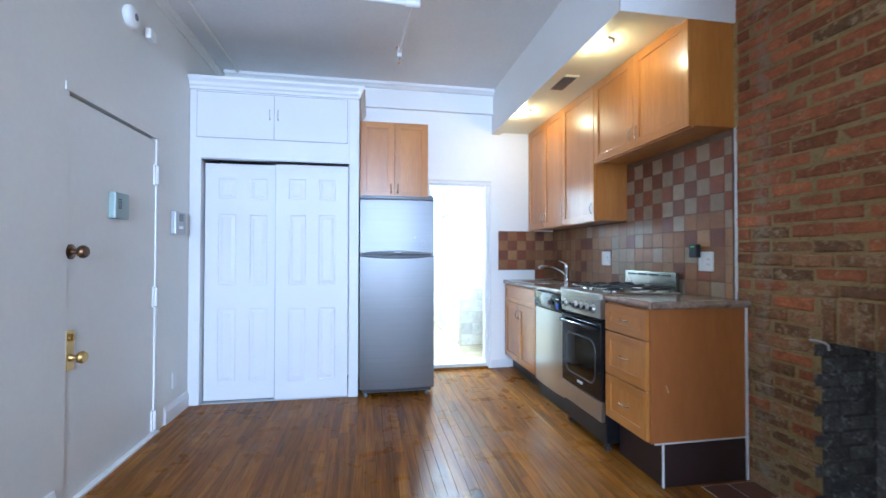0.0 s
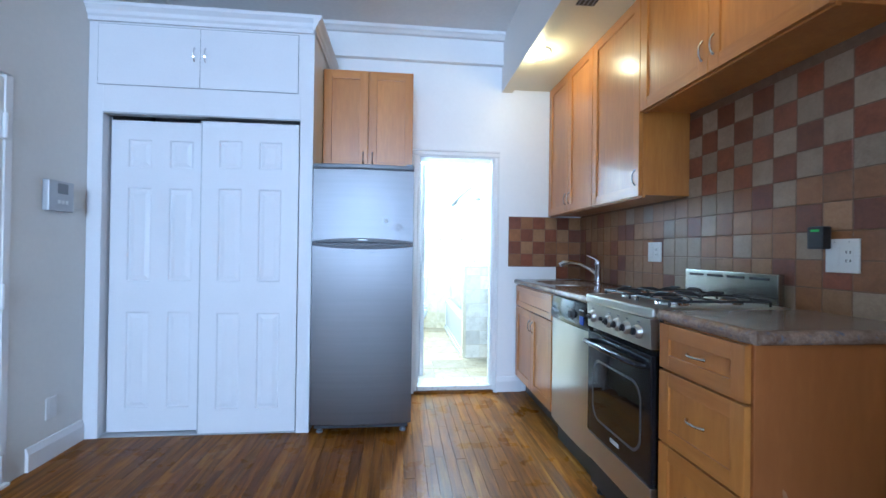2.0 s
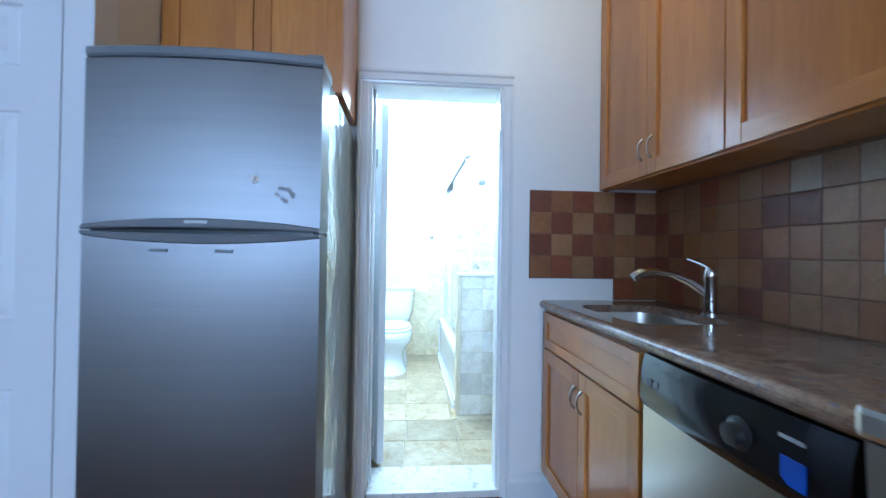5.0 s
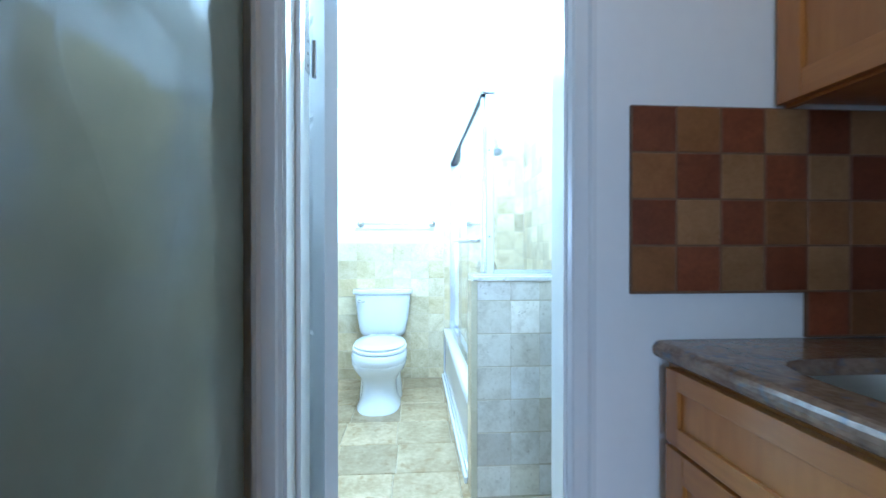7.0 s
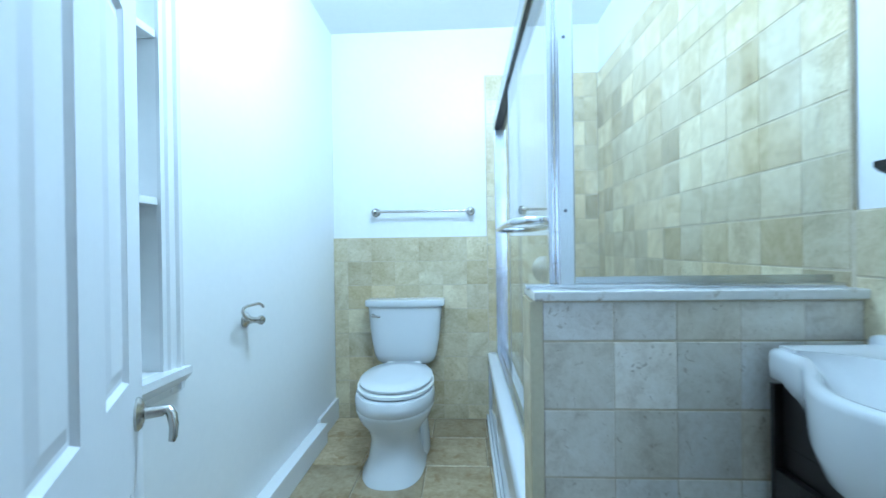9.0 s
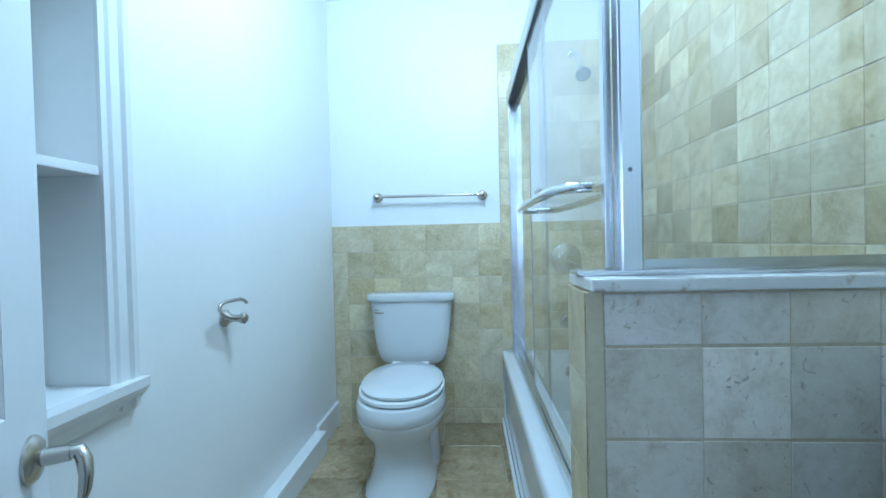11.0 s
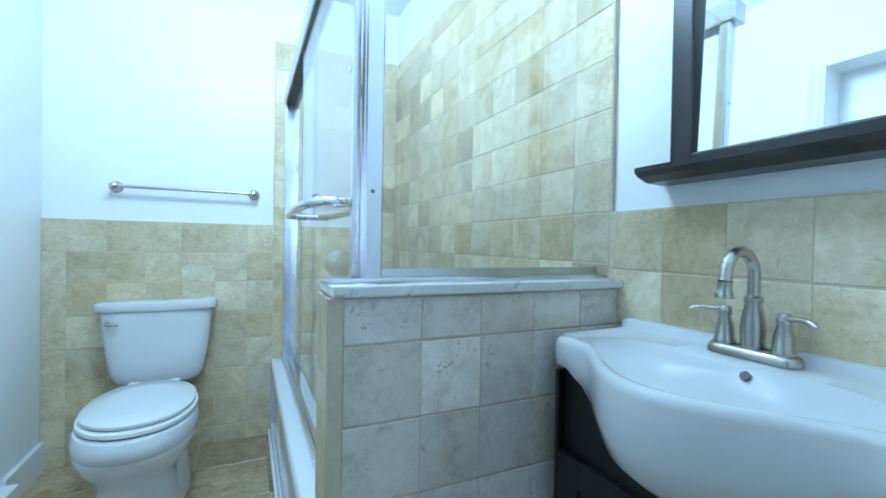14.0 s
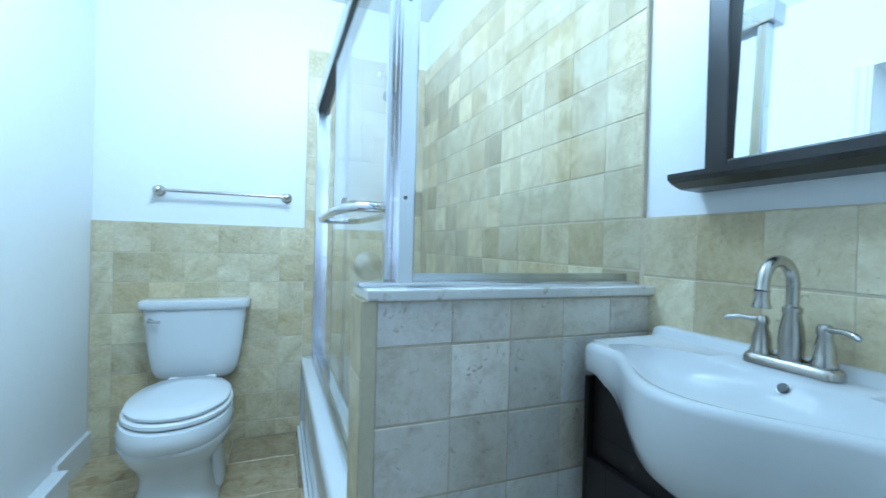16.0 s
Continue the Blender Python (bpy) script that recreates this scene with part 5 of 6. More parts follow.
part("head", lathe(B(), [(0, 0), (.013, 0), (.016, .02), (.034, .042), (.037, .058), (.03, .062), (0, .062)], look((1.654, BY1 - .20, 1.905), (1.655, BY1 - .25, 1.84)) @ pose(0, 0, 0, 180), 28), GREYPLASTIC, sh, "grey shower rose", 40)

# ---- pony wall ----
PY, PZ = 5.10, .978
pw = tagged(link_mesh("pony_wall", box(B(), 1.262, BX1 - .001, PY - .0012, PY + .118, BZ - .01, PZ), GROUT), "low tiled wall between tub and vanity", "wall", "", S)
part("corner_trim", box(B(), 1.2515, 1.2755, PY - .0045, PY - .0013, BZ, PZ), IVORY, pw, "ivory stone corner strip")
for i in range(7):
    part("end_tile", box(B(), 1.2515, 1.2615, PY + .0085, PY + .117, max(BZ, PZ - .001 - (i + 1) * .142 + .002), PZ - .001 - i * .142, .001), TRAV, pw)
part("cap", box(B(), 1.257, BX1 - .001, PY - .016, PY + .130, PZ + .001, PZ + .021, .004), MARBLE, pw, "white marble cap with chips")

# ---- sliding shower door ----
sdoor = thing("shower_door", (1.30, 6.0, TZ), "sliding glass tub doors in satin aluminium frame", "shower door")
RX0, RX1 = 1.302, 1.350
HZ0, HZ1 = 1.80, 1.862
part("header", box(B(), RX0 - .004, RX1 + .012, 5.13, BY1 - .014, HZ0, HZ1, .004), ALU, sdoor)
part("header_channel", box(B(), RX0 + .004, RX1 + .004, 5.17, BY1 - .03, HZ0 - .0035, HZ0 - .0005), BLACKMATT, sdoor)
part("bottom_track", box(B(), RX0 - .006, RX1 + .008, 5.232, BY1 - .014, TZ + .0005, TZ + .026, .003), ALU, sdoor)
part("bottom_lip", box(B(), RX0 + .015, RX0 + .019, 5.232, BY1 - .014, TZ + .026, TZ + .040), ALU, sdoor)
part("wall_jamb", box(B(), RX0 + .0, RX1 + .0, BY1 - .045, BY1 - .013, TZ + .027, HZ0 - .004, .003), ALU, sdoor)
for z in (.62, .98, 1.34, 1.66):
    part("screw", lathe(B(), [(0, 0), (.004, 0), (.003, .0015), (0, .002)], pose(RX0 - .0002, BY1 - .03, z, 0, -90, 0), 8), BLACKMATT, sdoor)
part("strike_jamb", box(B(), RX0 + .006, RX0 + .0195, 5.179, 5.1995, PZ + .0305, HZ0 - .005, .001), ALU, sdoor)
part("corner_post", box(B(), RX0 + .020, RX1 + .009, 5.145, 5.178, PZ + .022, HZ0 - .001, .004), ALU, sdoor)
for z in (1.17, 1.55):
    part("screw", lathe(B(), [(0, 0), (.004, 0), (.003, .0015), (0, .002)], pose(1.338, 5.1448, z, 90), 8), GREYPLASTIC, sdoor)
for x, y0, y1 in ((RX0 + .010, 5.20, 6.05), (RX0 + .034, 5.86, 6.745)):
    g = part("glass_panel", box(B(), x, x + .006, y0, y1, TZ + .030, HZ0 - .005), GLASS, sdoor, "clear glass sliding panel")
    g.visible_shadow = False
for y in (6.05, 5.86):
    x = RX0 + .010 if y > 6 else RX0 + .034
    part("edge_strip", box(B(), x - .001, x + .007, y - .004, y + .004, TZ + .030, HZ0 - .006), GREYPLASTIC, sdoor)
hz = 1.158
part("towel_handle", sweep(B(), [(RX0 + .009, 5.27, hz), (RX0 - .03, 5.27, hz), (RX0 - .052, 5.30, hz), (RX0 - .062, 5.45, hz), (RX0 - .062, 5.70, hz), (RX0 - .052, 5.86, hz), (RX0 - .03, 5.89, hz), (RX0 + .009, 5.89, hz)], .0105, 12), CHROME, sdoor, "curved chrome towel bar handle", 40)
part("inner_handle", sweep(B(), [(RX0 + .041, 6.30, hz), (RX0 + .07, 6.30, hz), (RX0 + .075, 6.36, hz), (RX0 + .075, 6.62, hz), (RX0 + .07, 6.68, hz), (RX0 + .041, 6.68, hz)], .009, 12), CHROME, sdoor, "", 40)
rp = thing("fixed_glass_panel", (1.63, 5.16, PZ + .022), "fixed clear glass panel standing on the low wall", "glass panel")
part("sill_track", box(B(), 1.248, BX1 - .008, 5.135, 5.185, PZ + .0215, PZ + .0295, .002), ALU, rp)
part("sill_lip", box(B(), 1.345, BX1 - .008, 5.172, 5.178, PZ + .030, PZ + .045), ALU, rp)
g = part("pane", box(B(), 1.344, BX1 - .009, 5.160, 5.166, PZ + .030, HZ0), GLASS, rp)
g.visible_shadow = False

# ---- towel bar and paper holder ----
tw = thing("towel_bar", (.87, BY1, 1.31), "brushed nickel towel bar on the wall", "towel bar")
part("bar", sweep(B(), [(.575, BY1 - .058, 1.312), (1.155, BY1 - .058, 1.312)], .0078, 12), NICKEL, tw, "", 40)
for x in (.575, 1.155):
    part("post", lathe(B(), [(0, .0005), (.027, .0005), (.027, .006), (.020, .012), (.012, .022), (.012, .045), (.016, .05), (.016, .068), (.010, .072), (0, .073)], pose(x, BY1, 1.312, 90), 24), NICKEL, tw, "", 40)
tp = thing("paper_holder", (BX0, 5.78, .82), "brushed nickel toilet paper holder", "paper holder")
part("mount", lathe(B(), [(0, .0005), (.027, .0005), (.027, .006), (.016, .016), (.011, .03), (.011, .05), (.016, .056), (.017, .066), (.010, .073), (0, .074)], pose(BX0, 5.712, .838, 0, 90, 0), 24), NICKEL, tp, "", 40)
part("arm", sweep(B(), [(BX0 + .040, 5.706, .838), (BX0 + .042, 5.665, .848), (BX0 + .044, 5.628, .864), (BX0 + .045, 5.614, .880), (BX0 + .045, 5.622, .893), (BX0 + .045, 5.645, .898), (BX0 + .046, 5.725, .897), (BX0 + .047, 5.745, .890), (BX0 + .048, 5.758, .880)], .0052, 10), NICKEL, tp, "", 40)

# ---- vanity ----
VY, VHW = 4.775, .288
VF = 1.722
vn = thing("vanity_cabinet", (1.80, VY, BZ), "dark espresso bathroom vanity cabinet", "vanity")
part("body", box(B(), VF, BX1 - .013, VY - .273, VY + .273, BZ + .08, .708, .002), ESPRESSO, vn)
for s in (-1, 1):
    part("side_wing", box(B(), VF + .016, BX1 - .013, VY + s * .273, VY + s * .257, .7085, .836), ESPRESSO, vn)


def vunder(u):
    return .828 - .114 * (math.cos(min(1.0, abs(u) / .88) * math.pi / 2) ** 2) ** .55


bm = B()
loft(bm, [[(VF, VY + w, .7085), (VF, VY + w, max(.7095, vunder(w / VHW) + .003)), (VF + .0155, VY + w, max(.7095, vunder(w / VHW) + .003)), (VF + .0155, VY + w, .7085)] for w in [-.273 + .546 * i / 28 for i in range(29)]])
part("shaped_apron", bm, ESPRESSO, vn)
part("plinth", box(B(), VF + .045, BX1 - .013, VY - .275, VY + .275, BZ, BZ + .079), ESPRESSO, vn)
for s in (-1, 1):
    part("side_panel", box(B(), VF - .0165, BX1 - .0125, VY + s * .2735, VY + s * .284, BZ, .822, .001), ESPRESSO, vn)
for a, b in ((VY + .002, VY + .2725), (VY - .2725, VY - .002)):
    d = part("door", box(B(), VF - .009, VF - .0005, a + .055, b - .055, BZ + .15, .605), ESPRESSO, vn)
    for q in ((a, a + .055, BZ + .09, .660), (b - .055, b, BZ + .09, .660), (a + .055, b - .055, BZ + .09, BZ + .15), (a + .055, b - .055, .605, .660)):
        part("door_frame", box(B(), VF - .016, VF - .0005, q[0], q[1], q[2], q[3], .002), ESPRESSO, d)
bs_ = thing("basin", (1.75, VY, .80), "white ceramic vanity basin with wavy bowed front", "basin")


def vfront(u):
    """Front edge x by the place along the basin, u from -1 to 1."""
    b = math.cos(min(1.0, abs(u) / .76) * math.pi / 2) ** 2
    return 1.700 - .110 * b ** .75


bm = B()
N = 56
us = [-1 + 2 * i / N for i in range(N + 1)]
rows = []
ZT = .890
XBK = BX1 - .012
for u in us:
    e = max(0.0, (abs(u) - .975) / .025)
    y, xf, zb = VY - u * VHW, vfront(u) + .006 * e * e, vunder(u) + .003 * e * e
    top = ZT - .004 * e * e
    b = max(0.0, 1 - (abs(u) / .78) ** 2)
    h = top - zb
    sect = [(XBK, y, zb), (min(XBK - .01, xf + .17), y, zb), (xf + .04 + .045 * b, y, zb + .002 * b), (xf + .008 + .044 * b, y, zb + .002 + .014 * b), (xf + .002 + .018 * b, y, zb + .007 + .10 * h * b + .018 * b), (xf + .006 * b, y, zb + .45 * h), (xf, y, top - .014), (xf + .0025, y, top - .005), (xf + .011, y, top)]
    cx, rx, ry = (1.594 + XBK - .092) / 2 + .010, .120, .82
    inside = max(0.0, 1 - (abs(u) / ry) ** 2.4)
    x0, x1 = cx - rx * inside ** .5, cx + rx * inside ** .5
    x0 = max(x0, xf + .020)
    x1 = max(x1, x0 + .0005)
    dep = .078 * inside ** .7
    for f in (0, .03, .08, .16, .3, .5, .7, .84, .92, .97, 1.0):
        k = max(0.0, 1 - abs(2 * f - 1) ** 2.3)
        sect.append((x0 + (x1 - x0) * f, y, top - .0005 + .006 * f - dep * k))
    sect += [(XBK - .030, y, top + .0065), (XBK - .026, y, top + .009), (XBK - .024, y, top + .021), (XBK - .018, y, top + .025), (XBK, y, top + .025)]
    rows.append(sect)
loft(bm, rows)
part("bowl", bm, PORCELAIN, bs_, "", 60)
part("overflow_ring", lathe(B(), [(.0, .0005), (.007, .0005), (.0072, .0012), (.0088, .0012), (.0088, 0), (0, 0)], pose(1.8258, VY - .012, .8772, 0, -53, 0), 20), NICKEL, bs_, "", 40)
part("overflow_hole", lathe(B(), [(0, 0), (.0076, 0), (.0076, .0036), (0, .0038)], pose(1.8258, VY - .012, .8772, 0, -53, 0), 16), BLACKMATT, bs_)
part("drain", lathe(B(), [(0, 0), (.024, 0), (.022, .003), (0, .002)], pose(1.725, VY, .816), 20), NICKEL, bs_, "", 40)

# faucet
fz = ZT + .0075
FYC = VY + .005
fx = 1.872
bf = thing("bathroom_faucet", (fx, FYC, fz), "brushed nickel two-handle gooseneck faucet", "faucet")
bm = B()
loft(bm, [rrect(fx - .021 + i, fx + .021 - i, FYC - .069 + i, FYC + .069 - i, .019, fz + z) for z, i in ((0, 0), (.009, 0), (.015, .003), (.017, .007))])
part("base", bm, NICKEL, bf, "", 40)
part("spout_body", lathe(B(), [(0, .015), (.0165, .015), (.0178, .022), (.0165, .028), (.018, .042), (.0158, .066), (.0118, .088), (.0135, .092), (.0135, .098), (.0105, .101), (0, .101)], pose(fx, FYC, fz), 24), NICKEL, bf, "", 40)
pts = [(fx, FYC, fz + .098), (fx, FYC, fz + .128)] + arc((fx - .037, FYC, fz + .135), .037, 0, 172, (1, 0, 0), (0, 0, 1), 14) + [(fx - .0745, FYC, fz + .130), (fx - .0755, FYC, fz + .126)]
part("spout", sweep(B(), pts, [.0092] * (len(pts) - 2) + [.0096, .0100], 14), NICKEL, bf, "", 40)
part("spout_tip", lathe(B(), [(0, 0), (.0128, 0), (.0132, .004), (.0108, .010), (.0100, .022), (.0118, .026), (0, .028)], pose(fx - .0755, FYC, fz + .100), 22), NICKEL, bf, "", 40)
for s in (-1, 1):
    y = FYC + s * .044
    part("handle_body", lathe(B(), [(0, .015), (.0165, .015), (.0172, .021), (.0145, .026), (.0138, .042), (.0088, .062), (.0105, .066), (.0108, .073), (.0078, .079), (0, .080)], pose(fx, y, fz), 22), NICKEL, bf, "", 40)
    part("lever", sweep(B(), [(fx, y, fz + .073), (fx - .007, y + s * .014, fz + .073), (fx - .013, y + s * .030, fz + .074), (fx - .018, y + s * .044, fz + .071), (fx - .020, y + s * .050, fz + .067)], [.007, .0045, .0040, .0050, .0038], 10), NICKEL, bf, "", 40)

# mirror cabinet with shelf
mc = thing("mirror_cabinet", (1.92, 4.78, 1.22), "black framed mirror cabinet with a bottom shelf", "mirror")
MY0, MY1, MZ0, MZ1 = 4.570, 4.948, 1.235, 1.80
MX = 1.898
for q in ((MY0, MY0 + .044, MZ0, MZ1), (MY1 - .044, MY1, MZ0, MZ1), (MY0 + .044, MY1 - .044, MZ0, MZ0 + .02), (MY0 + .044, MY1 - .044, MZ1 - .044, MZ1)):
    part("frame", box(B(), MX - .012, BX1 - .0005, q[0], q[1], q[2], q[3], .004), ESPRESSO, mc, "dark espresso frame")
part("mirror", box(B(), MX, MX + .008, MY0 + .043, MY1 - .043, MZ0 + .019, MZ1 - .043, 0, Matrix.Translation((MX + .012, 4.755, 1.5)) @ pose(0, 0, 0, 0, 1.6, 2.0) @ Matrix.Translation((-MX, -4.755, -1.5))), MIRROR, mc)
bm = B()
loft(bm, [[(x, y, z) for x, z in ((BX1 - .001, 1.234), (1.838, 1.234), (1.838, 1.224), (1.848, 1.216), (1.875, 1.206), (BX1 - .001, 1.204))] for y in (MY0 - .004, MY1 + .042)])
part("shelf", bm, ESPRESSO, mc, "dark shelf with moulded edge")

# switch plate by the mirror
sw = thing("switch_plate", (BX1 - .012, 4.57, 1.05), "white switch and outlet plate on stone tile", "switch plate")
part("plate", box(B(), BX1 - .0205, BX1 - .0125, 4.512, 4.629, 1.052, 1.152, .002), WHITEPLASTIC, sw)
part("rocker_rim", box(B(), BX1 - .0214, BX1 - .0206, 4.580, 4.614, 1.070, 1.134), GREYPLASTIC, sw)
part("rocker", box(B(), BX1 - .0235, BX1 - .0212, 4.582, 4.612, 1.072, 1.132, .001), WHITEPLASTIC, sw)
part("socket", box(B(), BX1 - .0235, BX1 - .0206, 4.529, 4.562, 1.072, 1.132, .001), WHITEPLASTIC, sw)
for z in (1.078, 1.106):
    part("outlet_face", box(B(), BX1 - .0242, BX1 - .0234, 4.533, 4.558, z, z + .020, .0003), IVORY, sw, "ivory outlet face")
for y in (4.597, 4.545):
    for z in (1.060, 1.144):
        part("screw", lathe(B(), [(0, 0), (.003, 0), (0, .001)], pose(BX1 - .0206, y, z, 0, -90, 0), 8), SILVERPLASTIC, sw)

# ceiling fan grille and dome lamp
ev = thing("exhaust_vent", (1.22, 5.75, BC), "white square exhaust fan grille", "vent")
part("frame", box(B(), 1.10, 1.33, 5.655, 5.865, BC - .014, BC - .0005, .005), WHITEPLASTIC, ev)
for c0 in (1.112, 1.220):
    for i in range(7):
        part("slot", box(B(), c0, c0 + .098, 5.672 + i * .0265, 5.684 + i * .0265, BC - .0155, BC - .0138), GREYPLASTIC, ev)
dl = thing("ceiling_lamp", (1.10, 5.50, BC), "round frosted ceiling dome lamp, lit", "lamp")
part("base", lathe(B(), [(0, 0), (.12, 0), (.12, -.02), (.112, -.026), (0, -.026)], pose(1.10, 5.50, BC - .0005), 36), CHROME, dl, "", 40)
dome = part("shade", lathe(B(), [(0, 0), (.11, 0), (.108, -.02), (.09, -.05), (.05, -.07), (0, -.076)], pose(1.10, 5.50, BC - .0272), 36), DOME, dl, "frosted glass shade", 40)
dome.visible_shadow = False

# ---- tiles, planks and bricks ----
rng = random.Random(11)

# splashback on the right wall, 10 cm tiles
P = .1016
G = .0022
for r in range(10):
    z0 = CT + .004 + r * P
    h = min(P, 1.866 - z0) - G
    if h < .02:
        continue
    y = YK - .010
    c = 0
    while y > 1.905:
        w = min(P, y - 1.902) - G
        yc = y - w / 2 - G / 2
        y -= P
        c += 1
        if w < .02 or (z0 > 1.43 and yc > 2.87):
            continue
        even = (r + c) % 2 == 0
        if z0 > 1.40:
            mt = RUST if even else GREIGE
        elif yc > 3.45:
            mt = (RUST if even else BROWN) if rng.random() < .72 else TAN
        else:
            u = rng.random()
            mt = TAN if u < .40 else BROWN if u < .66 else RUST if u < .74 else GREIGE
        lay_tile(wall_right, "tile", (XR - .004, yc, z0 + P / 2), (0, -1, 0), (-1, 0, 0), w, h, .0075, mt, rng)

# splashback on the partition
sbp = tagged(link_mesh("splashback_bed", box(B(), 1.478, XR - .008, YK - .0102, YK - .0005, 1.022, 1.432), DARKGROUT), "checkered rust and tan tile splashback", "tiles", "", S)
part("lower_bed", box(B(), 1.478 + 4 * P, XR - .008, YK - .0102, YK - .0005, CT + .002, 1.0215), DARKGROUT, sbp)
for r in range(5):
    for c in range(7):
        x0 = 1.478 + c * P
        w = min(P, XR - .010 - x0) - G
        if w < .015 or (r == 0 and c < 4):
            continue
        z0 = 1.432 - (5 - r) * P
        even = (r + c) % 2 == 0
        u = rng.random()
        mt = (RUST if u < .85 else BROWN) if even else (TAN if u < .75 else BROWN)
        lay_tile(sbp, "tile", (x0 + w / 2 + G / 2, YK - .004, z0 + P / 2), (1, 0, 0), (0, -1, 0), w, P - G, .0075, mt, rng)


def tile_field(parent, axis, a0, a1, z0, z1, pa, pz, at, material, from_top=True, start=None, skip=None, first_h=None):
    """A field of stone tiles on a wall; axis 'x' faces -y at y=at, axis 'y' faces -x at x=at."""
    g, gz = .0009, .0042
    zt = z1
    ph = first_h or pz
    while zt > z0 + .02:
        h = min(ph, zt - z0) - gz
        a = a0
        first = start if start else pa
        while a < a1 - .015:
            w = min(first, a1 - a) - g
            if w > .012 and not (skip and skip(a + w / 2, zt - h / 2)):
                c = a + w / 2 + g / 2
                if axis == 'x':
                    lay_tile(parent, "tile", (c, at, zt - h / 2 - gz / 2 + rng.uniform(-.0006, .0006)), (1, 0, 0), (0, -1, 0), w, h, .0095, material, rng, .0013, .4)
                else:
                    lay_tile(parent, "tile", (at, c, zt - h / 2 - gz / 2 + rng.uniform(-.0006, .0006)), (0, -1, 0), (-1, 0, 0), w, h, .0095, material, rng, .0013, .4)
            a += first
            first = pa
        zt -= ph
        ph = pz


tile_field(wall_bb, 'x', BX0 + .002, 1.252, BZ, 1.158, .146, .146, BY1 - .003, TRAV, start=.085)
tile_field(wall_bb, 'x', 1.256, BX1 - .012, TZ + .004, 2.128, .146, .146, BY1 - .003, TRAV)
tile_field(wall_br, 'y', 5.128, BY1 - .014, TZ + .004, 2.118, .142, .125, BX1 - .003, TRAV, start=.128, first_h=.085)
tile_field(wall_br, 'y', YBATH + .03, 5.126, BZ, 1.158, .131, .128, BX1 - .003, TRAV, start=.045, first_h=.136)
tile_field(pw, 'x', 1.277, BX1 - .013, BZ, PZ - .001, .127, .142, PY + .007, LITTRAV, start=.145, first_h=.083)

# bathroom floor tiles
r = 0
y = YBATH + .032
while y < BY1 - .02:
    h = min(.30, BY1 - .012 - y)
    x = BX0 + .002 - (0.0 if r % 2 else .012)
    while x < 1.258:
        x1 = min(x + .305, 1.2585 if y + h > PY else BX1 - .013)
        w = x1 - max(x, BX0 + .002)
        if w > .03 and not (x > 1.23 and y + h > PY):
            xc = max(x, BX0 + .002) + w / 2
            lay_tile(floor_b, "floor_tile", (xc, y + h / 2, BZ - .008), (1, 0, 0), (0, 0, 1), w - .004, h - .004, .009, FLOORTILE, rng, .0025, .08)
        x += .305
    y += .30
    r += 1

# oak strips
PW = .0572
cols = int((KX + .10 - XL) / PW) + 1
count = 0
V, F = [], []
for c in range(cols):
    x0 = XL + c * PW
    y = YREAR + rng.uniform(-.9, 0)
    while y < YK - .02:
        ln = rng.uniform(.45, 1.3)
        y0, y1 = max(y, YREAR), min(y + ln, YK - .0)
        y += ln
        if y1 - y0 < .03:
            continue
        if x0 + PW > 1.86:
            continue
        near = y1 > 1.0 and count < 300
        if near:
            lay_tile(floor_k, "plank", (x0 + PW / 2, (y0 + y1) / 2, -.012), (1, 0, 0), (0, 0, 1), PW - .0006, y1 - y0 - .0006, .012, OAK, rng, .0006, .05)
            count += 1
        else:
            b = len(V)
            xa, xb, ya, yb = x0 + .0006, x0 + PW - .0006, y0 + .0005, y1 - .0005
            V += [(xa, ya, -.012), (xb, ya, -.012), (xb, yb, -.012), (xa, yb, -.012), (xa + .0008, ya + .0008, 0), (xb - .0008, ya + .0008, 0), (xb - .0008, yb - .0008, 0), (xa + .0008, yb - .0008, 0)]
            F += [(b + 4, b + 5, b + 6, b + 7)] + [(b + i, b + (i + 1) % 4, b + 4 + (i + 1) % 4, b + 4 + i) for i in range(4)]
me = bpy.data.meshes.new("planks_far")
me.from_pydata(V, [], F)
me.materials.append(OAK)
far = tagged(new("planks_far", me), kind="stuff")
far.parent = floor_k

# hearth tiles beside the fireplace
hearth = tagged(link_mesh("hearth", box(B(), 1.80, XR + .30, .20, 1.81, -.011, .0005), CAULK), "red quarry tile hearth", "hearth", "", S)
for i in range(4):
    for j in range(10):
        x0, y1 = 1.80 + i * .152, 1.807 - j * .152
        if x0 > XR - .02:
            continue
        lay_tile(hearth, "hearth_tile", (x0 + .076, y1 - .076, -.002), (1, 0, 0), (0, 0, 1), .145, .145, .0055, QUARRY, rng, .0015, .1)
edge = B()
box(edge, 1.62, XR, 1.81, 1.828, -.011, 0)
box(edge, 1.60, 1.80, .20, 1.81, -.011, -.0005)
tagged(link_mesh("floor_border", edge, OAK), "oak border beside the hearth", "floor", "", S)

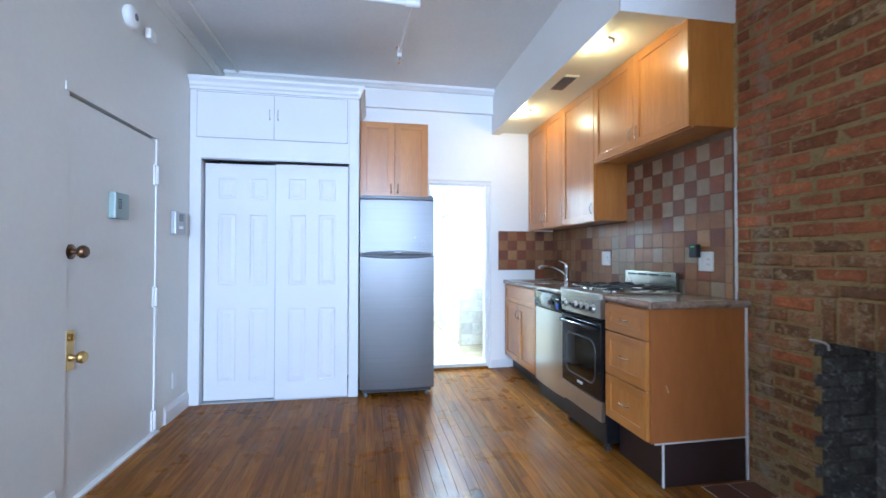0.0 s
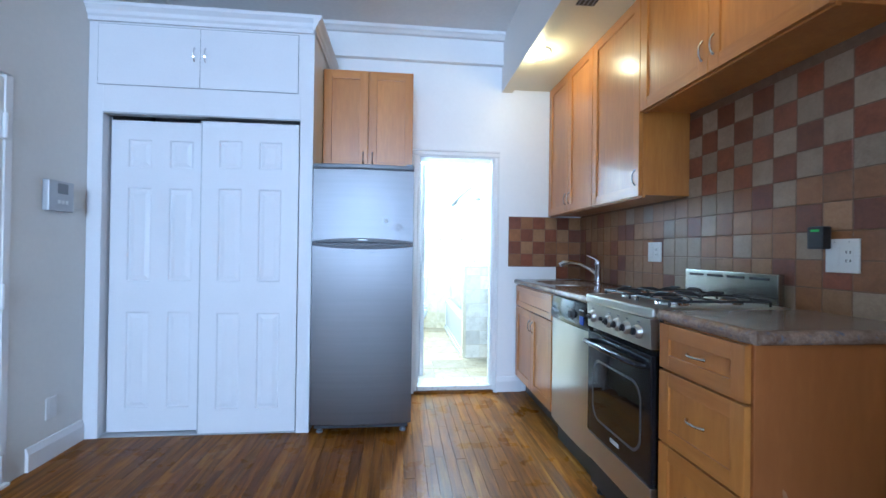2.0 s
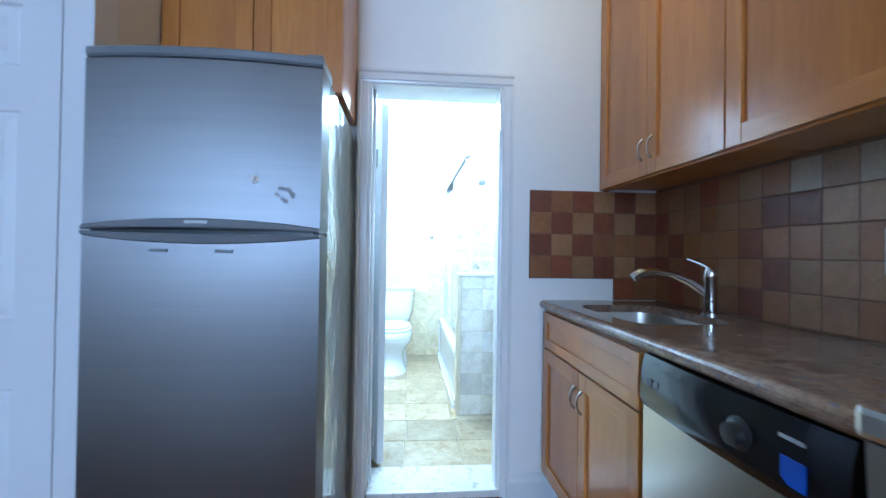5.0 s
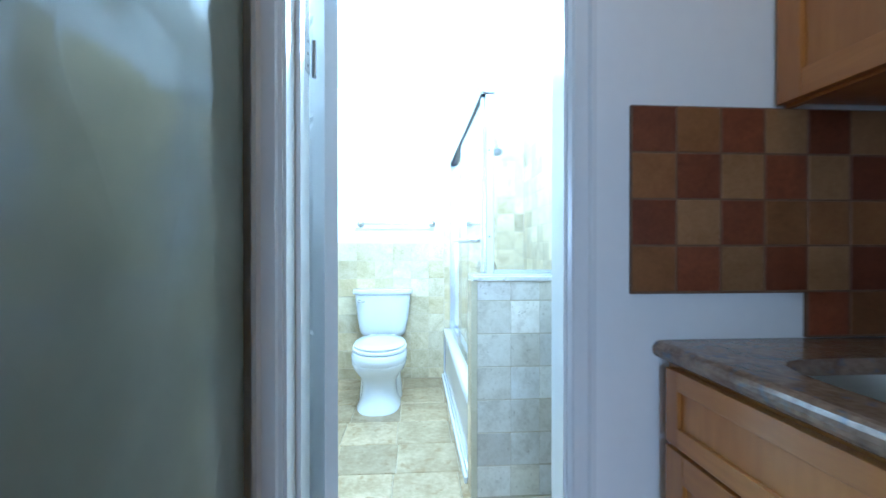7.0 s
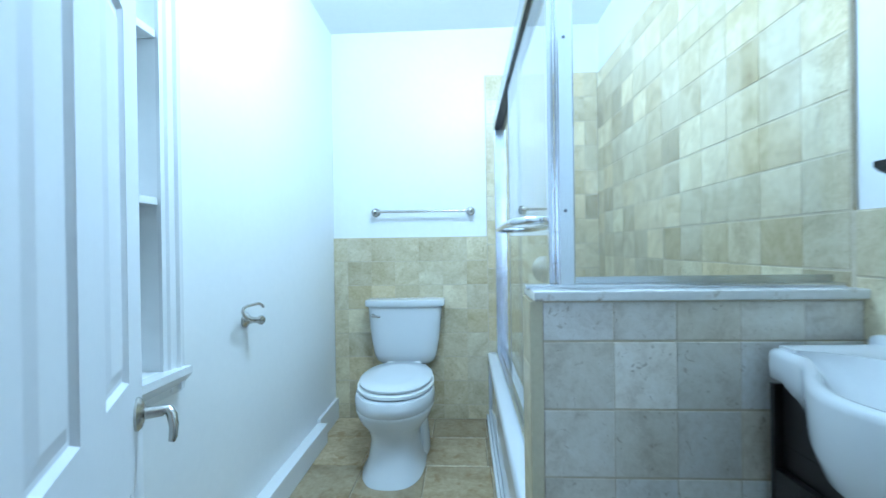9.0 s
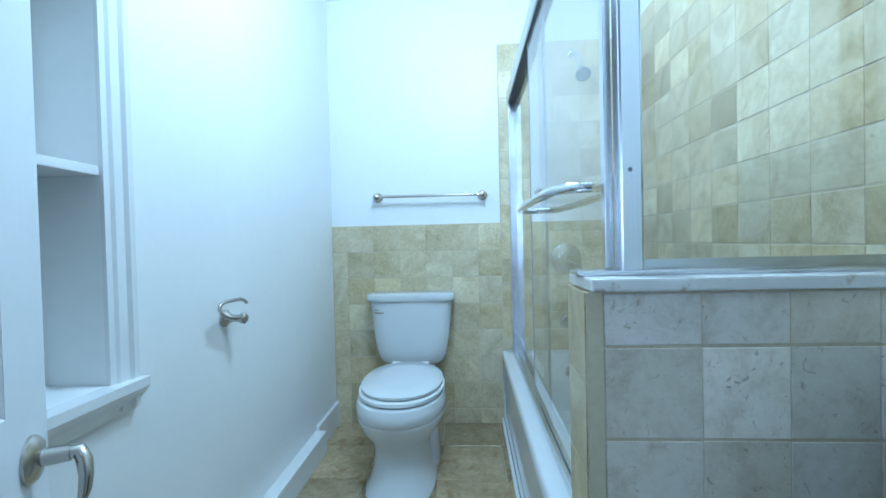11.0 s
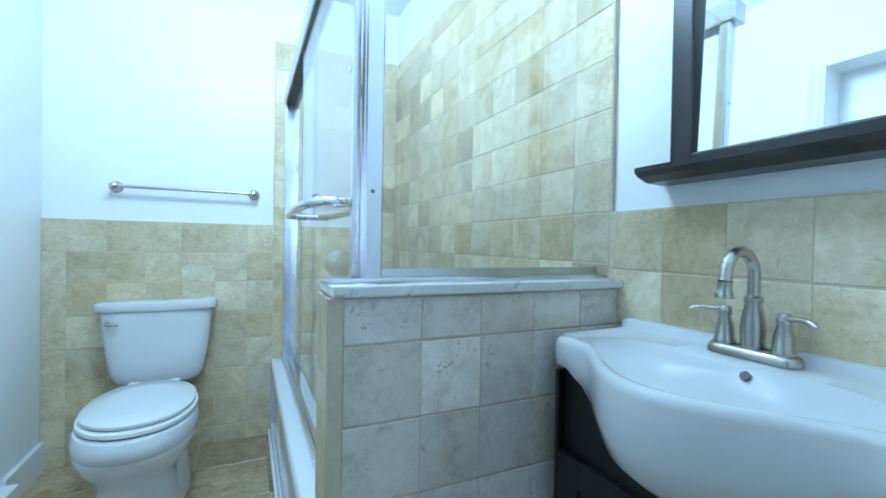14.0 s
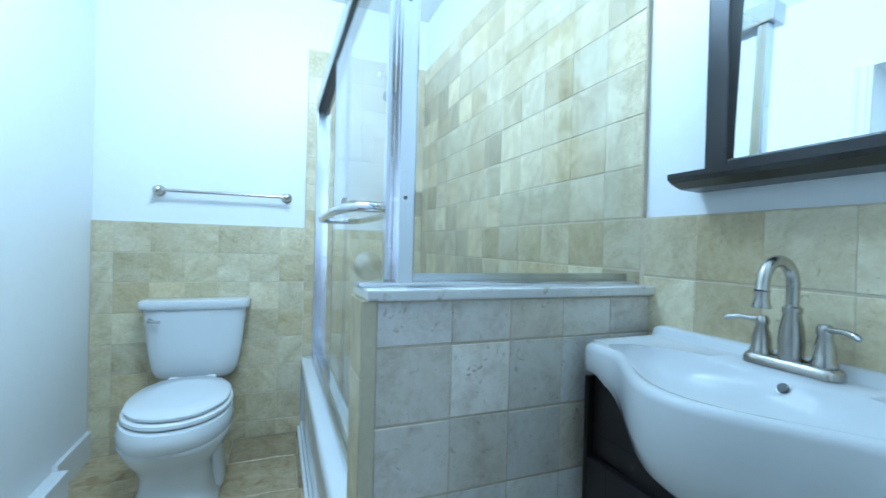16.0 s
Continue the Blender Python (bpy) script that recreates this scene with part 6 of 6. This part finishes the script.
# brick chimney breast with the fireplace
FY1, FZ1 = 1.46, .80
bw = tagged(link_mesh("wall_brick", B(), MORTAR), "exposed old red brick chimney wall with fireplace", "wall", "", S)
bmb = B()
X0 = XR + .004
box(bmb, X0, X0 + .30, FY1, 1.885, 0, ZC)
box(bmb, X0, X0 + .30, -.57, FY1, FZ1, ZC)
box(bmb, X0, X0 + .30, -.57, .35, 0, FZ1)
box(bmb, X0 + .30, X0 + .36, -.57, 1.885, 0, ZC)
bmb.to_mesh(bw.data)
bmb.free()
bz = .004
k = 0
BH = .0665
while bz < ZC - .02:
    h = min(BH, ZC - bz) - .011
    y = 1.890 - (0.0 if k % 2 else .105) + .105
    k += 1
    while y > 1.05:
        L = .205 + rng.uniform(-.008, .008)
        y1, y0 = min(y, 1.886), y - L + .010
        y -= L
        if y1 - y0 < .03:
            continue
        zc = bz + h / 2
        if zc < FZ1 + .18 and y0 < FY1 + .02:
            if y1 <= FY1 + .02:
                continue
            y0 = FY1 + .004
            if y1 - y0 < .03:
                continue
        wq, hq = round((y1 - y0) * 50) / 50, h + rng.choice((-.003, 0, .003))
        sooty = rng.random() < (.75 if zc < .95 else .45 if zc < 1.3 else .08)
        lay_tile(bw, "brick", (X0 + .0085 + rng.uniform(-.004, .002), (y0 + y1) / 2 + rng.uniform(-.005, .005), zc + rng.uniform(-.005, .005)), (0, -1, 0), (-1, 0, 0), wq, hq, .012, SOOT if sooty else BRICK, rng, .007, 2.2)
    bz += BH + rng.uniform(-.001, .001)
# soldier course over the opening and bricks inside it
for i in range(6):
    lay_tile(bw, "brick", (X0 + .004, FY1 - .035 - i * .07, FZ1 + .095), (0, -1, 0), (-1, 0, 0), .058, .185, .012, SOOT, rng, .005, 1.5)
for rr in range(12):
    for i in range(2):
        lay_tile(bw, "brick", (X0 + .07 + i * .14 - (.05 if rr % 2 else 0), FY1 - .002, .03 + rr * BH), (1, 0, 0), (0, -1, 0), .125, .052, .008, CHAR, rng, .004, 1.2)
for q in ((X0 + .001, X0 + .299, FY1 - .004, FY1 - .0005, .0, FZ1 - .001), (X0 + .292, X0 + .2995, .352, FY1 - .0045, .0, FZ1 - .001), (X0 + .001, X0 + .2915, .352, FY1 - .0045, FZ1 - .005, FZ1 - .0005)):
    part("fireplace_lining", box(B(), *q), CHAR, bw, "soot-blackened fireplace lining")
bwf = B()
for rr in range(44):
    z = .01 + rr * BH
    if z + .05 > ZC:
        continue
    y = 1.03 - (.1 if rr % 2 else 0)
    while y > -.20:
        if not (z < FZ1 and y - .19 < 1.0 and y > .35):
            box(bwf, X0 - .010, X0 + .001, y - .192, y, z, z + .050)
        y -= .205
part("mortar_edge", box(B(), XR - .009, XR + .0035, 1.870, 1.8885, 1.878, SZ - .002), MORTAR, bw)
far_b = part("bricks_far", bwf, BRICK, bw)
far_b["kind"] = "stuff"
lay = sweep(B(), [(XR - .002, 1.888, .0), (XR - .003, 1.890, .6), (XR - .001, 1.888, 1.2), (XR - .002, 1.889, 1.875)], .006, 6)
tagged(link_mesh("caulk_seam", lay, CAULK), "rough white caulk seam between tiles and brick", "caulk", "", S)
ir = sweep(B(), [(XR - .004, 1.500, .796), (XR - .014, 1.465, .800), (XR - .018, 1.425, .797), (XR - .018, 1.412, .788), (XR - .018, 1.409, .768)], .0055, 8)
tagged(link_mesh("iron_hook", ir, SILVERPLASTIC, None, "", 40), "thin grey metal hook on the fireplace opening", "hook")
